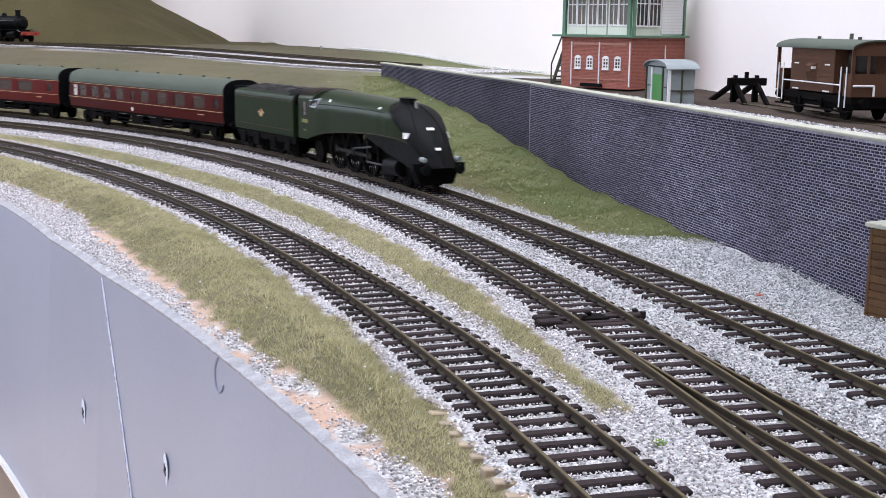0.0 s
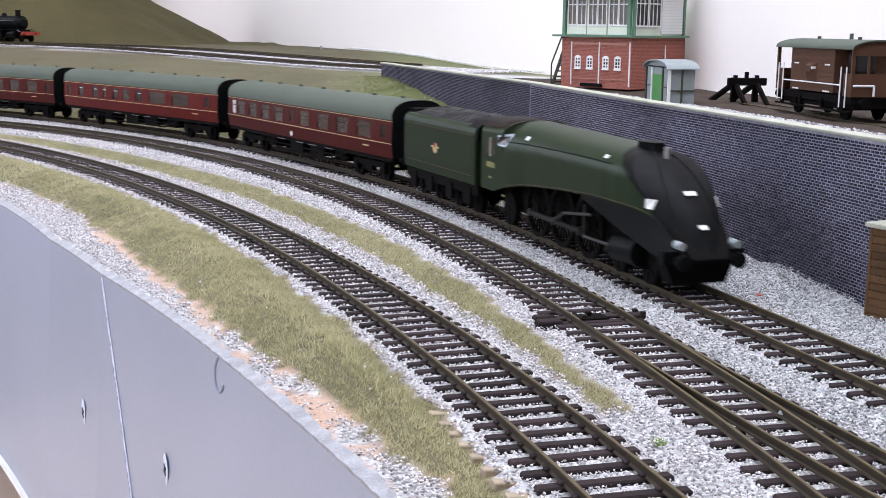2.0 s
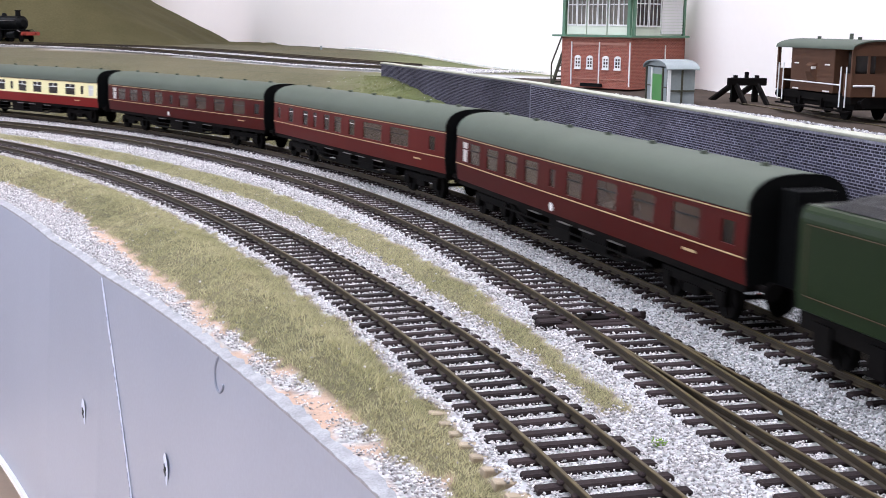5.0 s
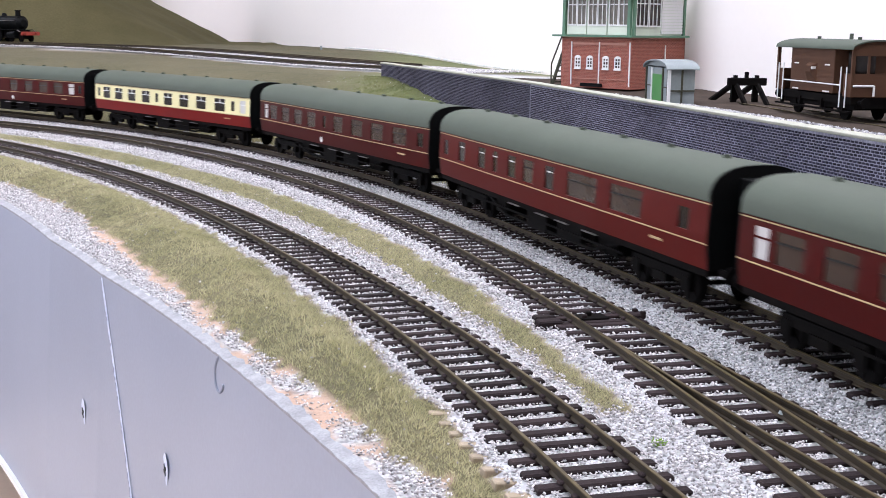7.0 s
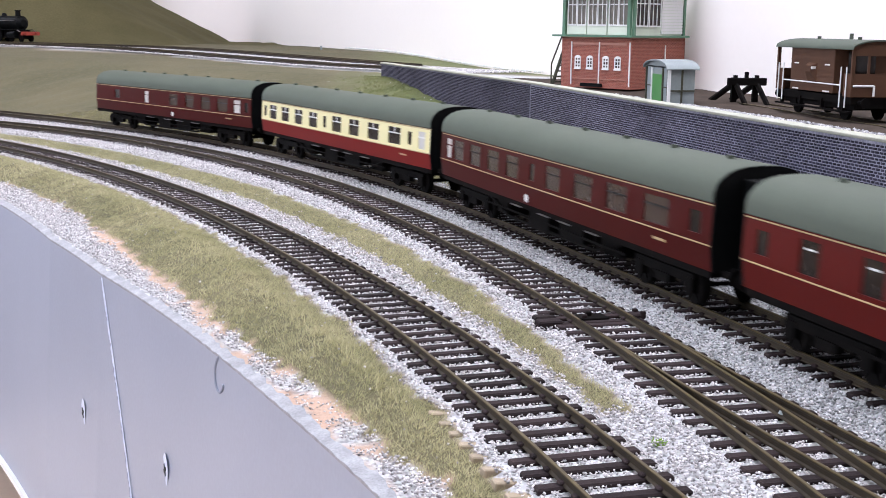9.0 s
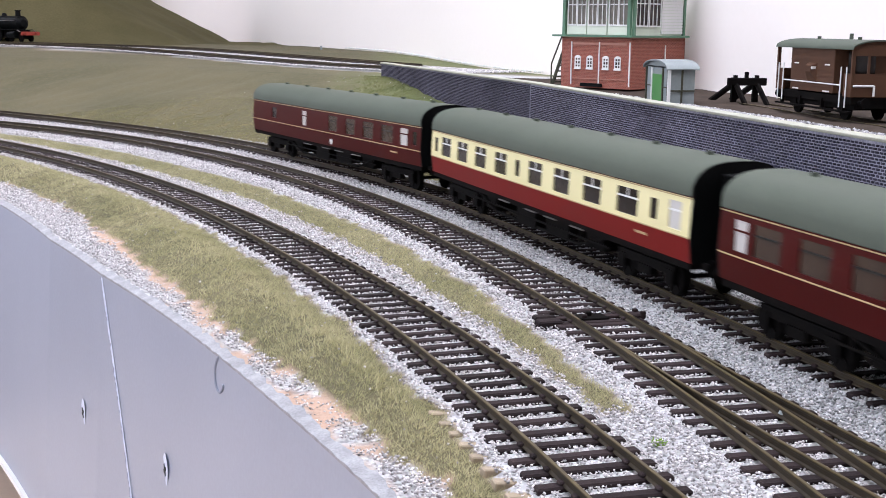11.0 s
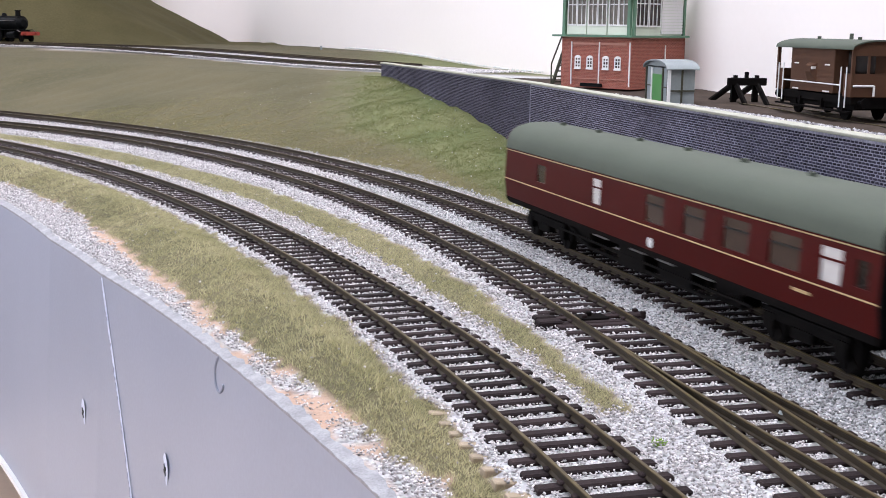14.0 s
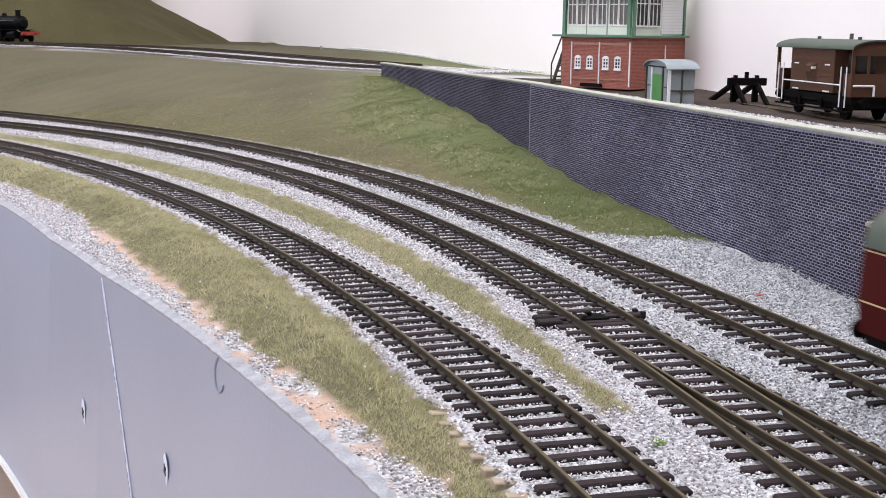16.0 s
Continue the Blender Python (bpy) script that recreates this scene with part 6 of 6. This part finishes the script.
def build_cover():
    rng = np.random.default_rng(12)
    n = 560000
    d = rng.uniform(0, 1, n) ** 1.6
    s = -0.08 + 1.25 * d
    lo = fascia_offset(s)
    w = lo + 0.001 + (0.40 - lo) * rng.uniform(0, 1, n)
    keep = w < 0.17 + 0.25 * (s > 0.25)
    s, w = s[keep], w[keep]
    x, y, _ = LINE_A.at(s, w)
    wc, sc = LINE_C.lateral(x, y)
    wb, sb = LINE_B.lateral(x, y)
    b = behind_wall(x, y)
    z = ground_height(x, y, s, w, wb, wc, sc)
    cb, cs, cg = cover(x, y, s, w, wb, sb, wc, sc, z)
    far = np.hypot(x, y)
    ok = b < 0.0
    pick = rng.uniform(0, 1, len(x))
    green_pick = 0.15 + 0.6 * rng.uniform(0, 1, len(x))
    st = ok & (cb > 0.5)
    # bed between the rails sits level with the sleepers' tops
    near_track = (np.abs(w) < 0.0175) | (np.abs(wb) < 0.0175) | (np.abs(wc) < 0.0175)
    lift = np.where(near_track, 0.0005, 0.0008) + 0.0009 * rng.uniform(0, 1, len(x)) * ~near_track
    for line_w in (w, wb, wc):
        st &= ~((np.abs(np.abs(line_w) - GAUGE / 2 - 0.0005) < 0.0012))
    grey = (wc > 0.024) | ((wc > -0.040) & (sc < 0.40) & (rng.uniform(0, 1, len(x)) < 0.7))
    m = st & ~grey
    scatter_stones("ballast", "loose white and grey ballast stones round the tracks", x[m], y[m], (z + lift)[m], np.where(near_track, 0.00042, 0.00047)[m] * (0.85 + 0.5 * np.clip(far[m], 0, 1)), M_STONE, 1)
    m = st & grey
    scatter_stones("ballast", "grey loose ballast along the foot of the wall", x[m], y[m], (z + lift)[m], np.full(m.sum(), 0.0005), M_STONE_FAR, 2)
    # stray stones in the grass
    m = ok & (((cs > 0.5) & (pick < 0.008)) | ((cs < 0.5) & (cb < 0.5) & (pick < 0.10 + 0.5 * (wobble(x, y, 420, 2.0) > 0.25))))
    scatter_stones("ballast", "stray white stones lying in the grass", x[m], y[m], z[m] + np.where(cs[m] > 0.5, 0.0010, 0.0001), np.full(m.sum(), 0.00042), M_STONE, 3)
    straw = ok & (cs > 0.5) & (cg < green_pick)
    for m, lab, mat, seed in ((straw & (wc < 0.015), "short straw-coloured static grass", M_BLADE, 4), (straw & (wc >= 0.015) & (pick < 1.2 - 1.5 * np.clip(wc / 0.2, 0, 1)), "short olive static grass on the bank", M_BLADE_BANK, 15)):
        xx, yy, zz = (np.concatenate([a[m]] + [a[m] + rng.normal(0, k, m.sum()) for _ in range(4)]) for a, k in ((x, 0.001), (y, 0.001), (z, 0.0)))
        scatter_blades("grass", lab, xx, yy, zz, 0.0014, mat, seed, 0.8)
    crest = (w + 0.0185) / (along(EDGE_APRON, s) + 0.0185)
    m = ok & (cs > 0.5) & (w < -0.02) & (wobble(x, y, 60, 4.0) + 0.8 * wobble(x, y, 210, 6.0) + 1.6 * np.exp(-((crest - 0.46) / 0.10) ** 2) > 0.52)
    scatter_blades("grass", "longer bleached straw fibres in loose clumps", x[m], y[m], z[m], 0.0026, M_BLEACHED, 14, 0.6)
    m = ok & (cs > 0.5) & (cg >= green_pick)
    xx, yy, zz = (np.concatenate([a[m]] + [a[m] + rng.normal(0, k, m.sum()) for _ in range(3)]) for a, k in ((x, 0.001), (y, 0.001), (z, 0.0)))
    scatter_blades("grass", "green static grass on the bank below the wall", xx, yy, zz, 0.0017, M_BLADE_GREEN, 5, 0.8)
    # upper lines and yard
    n = 34000
    s = rng.uniform(0.08, 1.25, n)
    w = rng.uniform(-0.025, 0.099, n)
    m = (np.abs(w) < 0.025) | (np.abs(w - 0.075) < 0.024) | (rng.uniform(0, 1, n) < 0.6)
    x, y, _ = LINE_U.at(s[m], w[m])
    ok = (behind_wall(x, y) > 0.004) | (y > 1.2087)
    x, y = x[ok], y[ok]
    scatter_stones("ballast", "white ballast along the upper lines", x, y, upper_level(x, y) + 0.0008, np.full(len(x), 0.0011), M_STONE, 6)
    n = 17000
    y = rng.uniform(0.40, 1.0, n)
    xw = np.interp(y, [q[1] for q in WALL], [q[0] for q in WALL])
    x = xw + 0.02 + rng.uniform(0, 0.085, n)
    scatter_stones("ballast", "white ballast beside the yard siding", x, y, np.full(n, YARD + 0.0009), np.full(n, 0.0010), M_STONE_YARD, 7)


    y = rng.uniform(0.80, 1.16, 20000)
    xw = np.interp(y, [q[1] for q in WALL], [q[0] for q in WALL])
    x = xw + 0.0065 + 0.07 * rng.uniform(0, 1, 20000) ** 1.5
    scatter_stones("ballast", "grey ballast in front of the signal box", x, y, np.full(20000, YARD + 0.0006), np.full(20000, 0.0008), M_STONE_YARD, 8)


    y = rng.uniform(1.3, 2.0, 420)
    x = room_side(y) - 0.036 + 0.007 * rng.uniform(0, 1, 420) ** 2 - 0.004 * (wobble(y, y, 30, 1.0) + 0.5)
    scatter_stones("plaster_crumbs", "white plaster crumbs along the foot of the room wall", x, y, upper_level(x, y) + 0.0008, np.full(420, 0.0017), M_WHITE, 9)


def build_small():
    t = thing("moss_tuft", "small bright green moss tuft in the ballast", "moss")
    rng = np.random.default_rng(3)
    q = Mesh()
    for k in range(40):
        a, r = rng.uniform(0, 6.28), rng.uniform(0, 0.0016)
        x, y = r * math.cos(a), r * math.sin(a)
        q.cyl((x, y, 0), (x + rng.normal(0, 0.0006), y + rng.normal(0, 0.0006), 0.0010), 0.0003, 4, 0.0001)
    part("leaves", q, M_MOSS, t)
    t.matrix_basis = pose(0.049, 0.2586, -0.0042)
    t = thing("dry_leaf", "curled dry reddish leaf on the grey ballast", "leaf")
    q = Mesh()
    q.loft([[(x, y, 0.0006 + 0.0008 * abs(y) / 0.002 + 0.0003 * k) for x, y in ((-0.003, 0), (-0.001, -0.0018), (0.002, -0.0014), (0.0032, 0), (0.0018, 0.0016), (-0.001, 0.0018))] for k in (0, 1)])
    part("blade", q, M_LEAF, t)
    t.matrix_basis = pose(0.1104, 0.4101, -0.0036, 0, 0, 40) @ Matrix.Scale(0.7, 4)
    # the post by the upper line
    t = thing("post", "short grey stump beside the upper line", "post", m=pose(-0.20, 1.97, 0.046))
    part("stump", Mesh().cyl((0, 0, 0), (0, 0, 0.010), 0.0022, 8, 0.0016), M_SHEDGREY, t)


def build_track_ends(track):
    """Unpainted sleeper ends and a pencilled loop on the fascia."""
    for k in range(8):
        v = 0.030 + 0.0078 * k
        x, y, t = LINE_A.at(v, -0.0176)
        part("bare_sleeper_end", Mesh().box(-0.0028, 0.0030, -0.0014, 0.0014, -0.0062, -0.0040), M_SLEEPER_BARE, track, "pale unpainted sleeper end", bevel=0.0003, m=pose(float(x), float(y), 0, random.uniform(-4, 4), 6, math.degrees(t) - 90 + random.uniform(-4, 4)))


def build_pencil_mark(fascia):
    pts = []
    for a in np.linspace(0.35, 4.3, 20):
        v, z = 0.1625 + 0.0045 * math.sin(a), -0.0125 + 0.0052 * math.cos(a)
        f = (-z - 0.0075) / 0.1345
        x, y, _ = LINE_A.at(v, float(fascia_offset(v)) - 0.0036 - 0.0085 * f)
        pts.append((float(x), float(y), z))
    part("pencil_mark", Mesh().tube(pts, 0.00042, 6), M_PENCIL, fascia, "faint grey pencilled loop")


# ---- build it all ----
build_room()
build_ground()
build_hill()
build_pencil_mark(build_fascia())
build_wall()
W8 = [(-103, 14, "w"), (-80, 14, "w"), (-57, 14, "w"), (-34, 14, "w"), (-12, 5, "n"), (9, 14, "w"), (37, 16, "w"), (65, 16, "w"), (94, 17, "w"), (119, 7, "n")]
COACHES = [
    build_coach("maroon", "maroon corridor coach with grey roof and gold lining", [(-117, 7, "l")] + W8, roundel=-12),
    build_coach("crimson", "brighter crimson restaurant coach with irregular windows", [(-119, 6, "n"), (-96, 9, "d"), (-69, 9, "d"), (-52, 5, "d"), (-32, 9, "d"), (-14, 11, "w"), (8, 9, "d"), (38, 26, "w"), (74, 24, "w"), (114, 7, "n")]),
    build_coach("maroon", "maroon corridor coach with grey roof and gold lining", [(-117, 7, "l")] + W8, roundel=-17),
    build_coach("cream", "cream and red coach with large dark windows", [(-121.5, 5, "n"), (-106.3, 13.5, "w"), (-83, 14, "w"), (-58.5, 14, "w"), (-33.3, 14, "w"), (-14, 5, "n"), (5, 14, "w"), (31, 14.5, "w"), (58, 15, "w"), (86, 15.5, "w"), (105, 5, "n"), (119, 8, "l")]),
    build_coach("maroon", "maroon brake coach at the tail of the train", [(-88, 9, "n"), (-34, 7, "l"), (12, 13, "w"), (38, 13, "w"), (63, 14, "w"), (88, 15, "w"), (109, 9, "l"), (122, 5, "n")], roundel=10, rear_end=True),
]
LOCO = build_loco()
TENDER = build_tender()
build_signal_box()
build_shed()
build_van()
build_hut()
build_far_loco()
build_screws()
build_small()
build_track_ends(build_track("front curved track with dark sleepers in white ballast", LINE_A, -0.08, 1.2, chairs=True))
build_track("middle curved track with dark sleepers in white ballast", LINE_B, -0.32, 1.2, sl=(0.0, 1.2), chairs=True)
build_track("rear curved track that carries the train", LINE_C, -2.4, 3.3, sl=(-0.08, 1.3), chairs=True)
build_track("front one of the two upper tracks", LINE_U, 0.14, 1.5, zf=upper_z)
build_track("back one of the two upper tracks", LINE_U2, 0.24, 1.5, zf=upper_z2)
build_turnout()
build_cover()


def motions():
    """The train runs along line C towards the camera."""
    times = [k * 0.5 for k in range(33)]
    for i, c in enumerate(COACHES):
        walk(c, [(t, car_pose(travel(t) + i * COACH_PITCH, 0.185)) for t in times])
    walk(TENDER, [(t, car_pose(travel(t) + CARS["tender"], 0.07)) for t in times])
    walk(LOCO, [(t, car_pose(travel(t) + CARS["loco"], 0.11)) for t in times])
    fine = [k / 15 for k in range(241)]
    for w, x, r in WHEELS:
        walk(w, [(t, Matrix.Translation((x, 0, r)) @ Matrix.Rotation((travel(0) - travel(t)) / r, 4, "Y")) for t in fine])
    for c, x, z, k in RODS:
        rows = []
        for t in fine:
            a = (travel(0) - travel(t)) / z
            rows.append((t, pose(x + k * math.cos(a), 0, z - k * math.sin(a))))
        walk(c, rows)


motions()
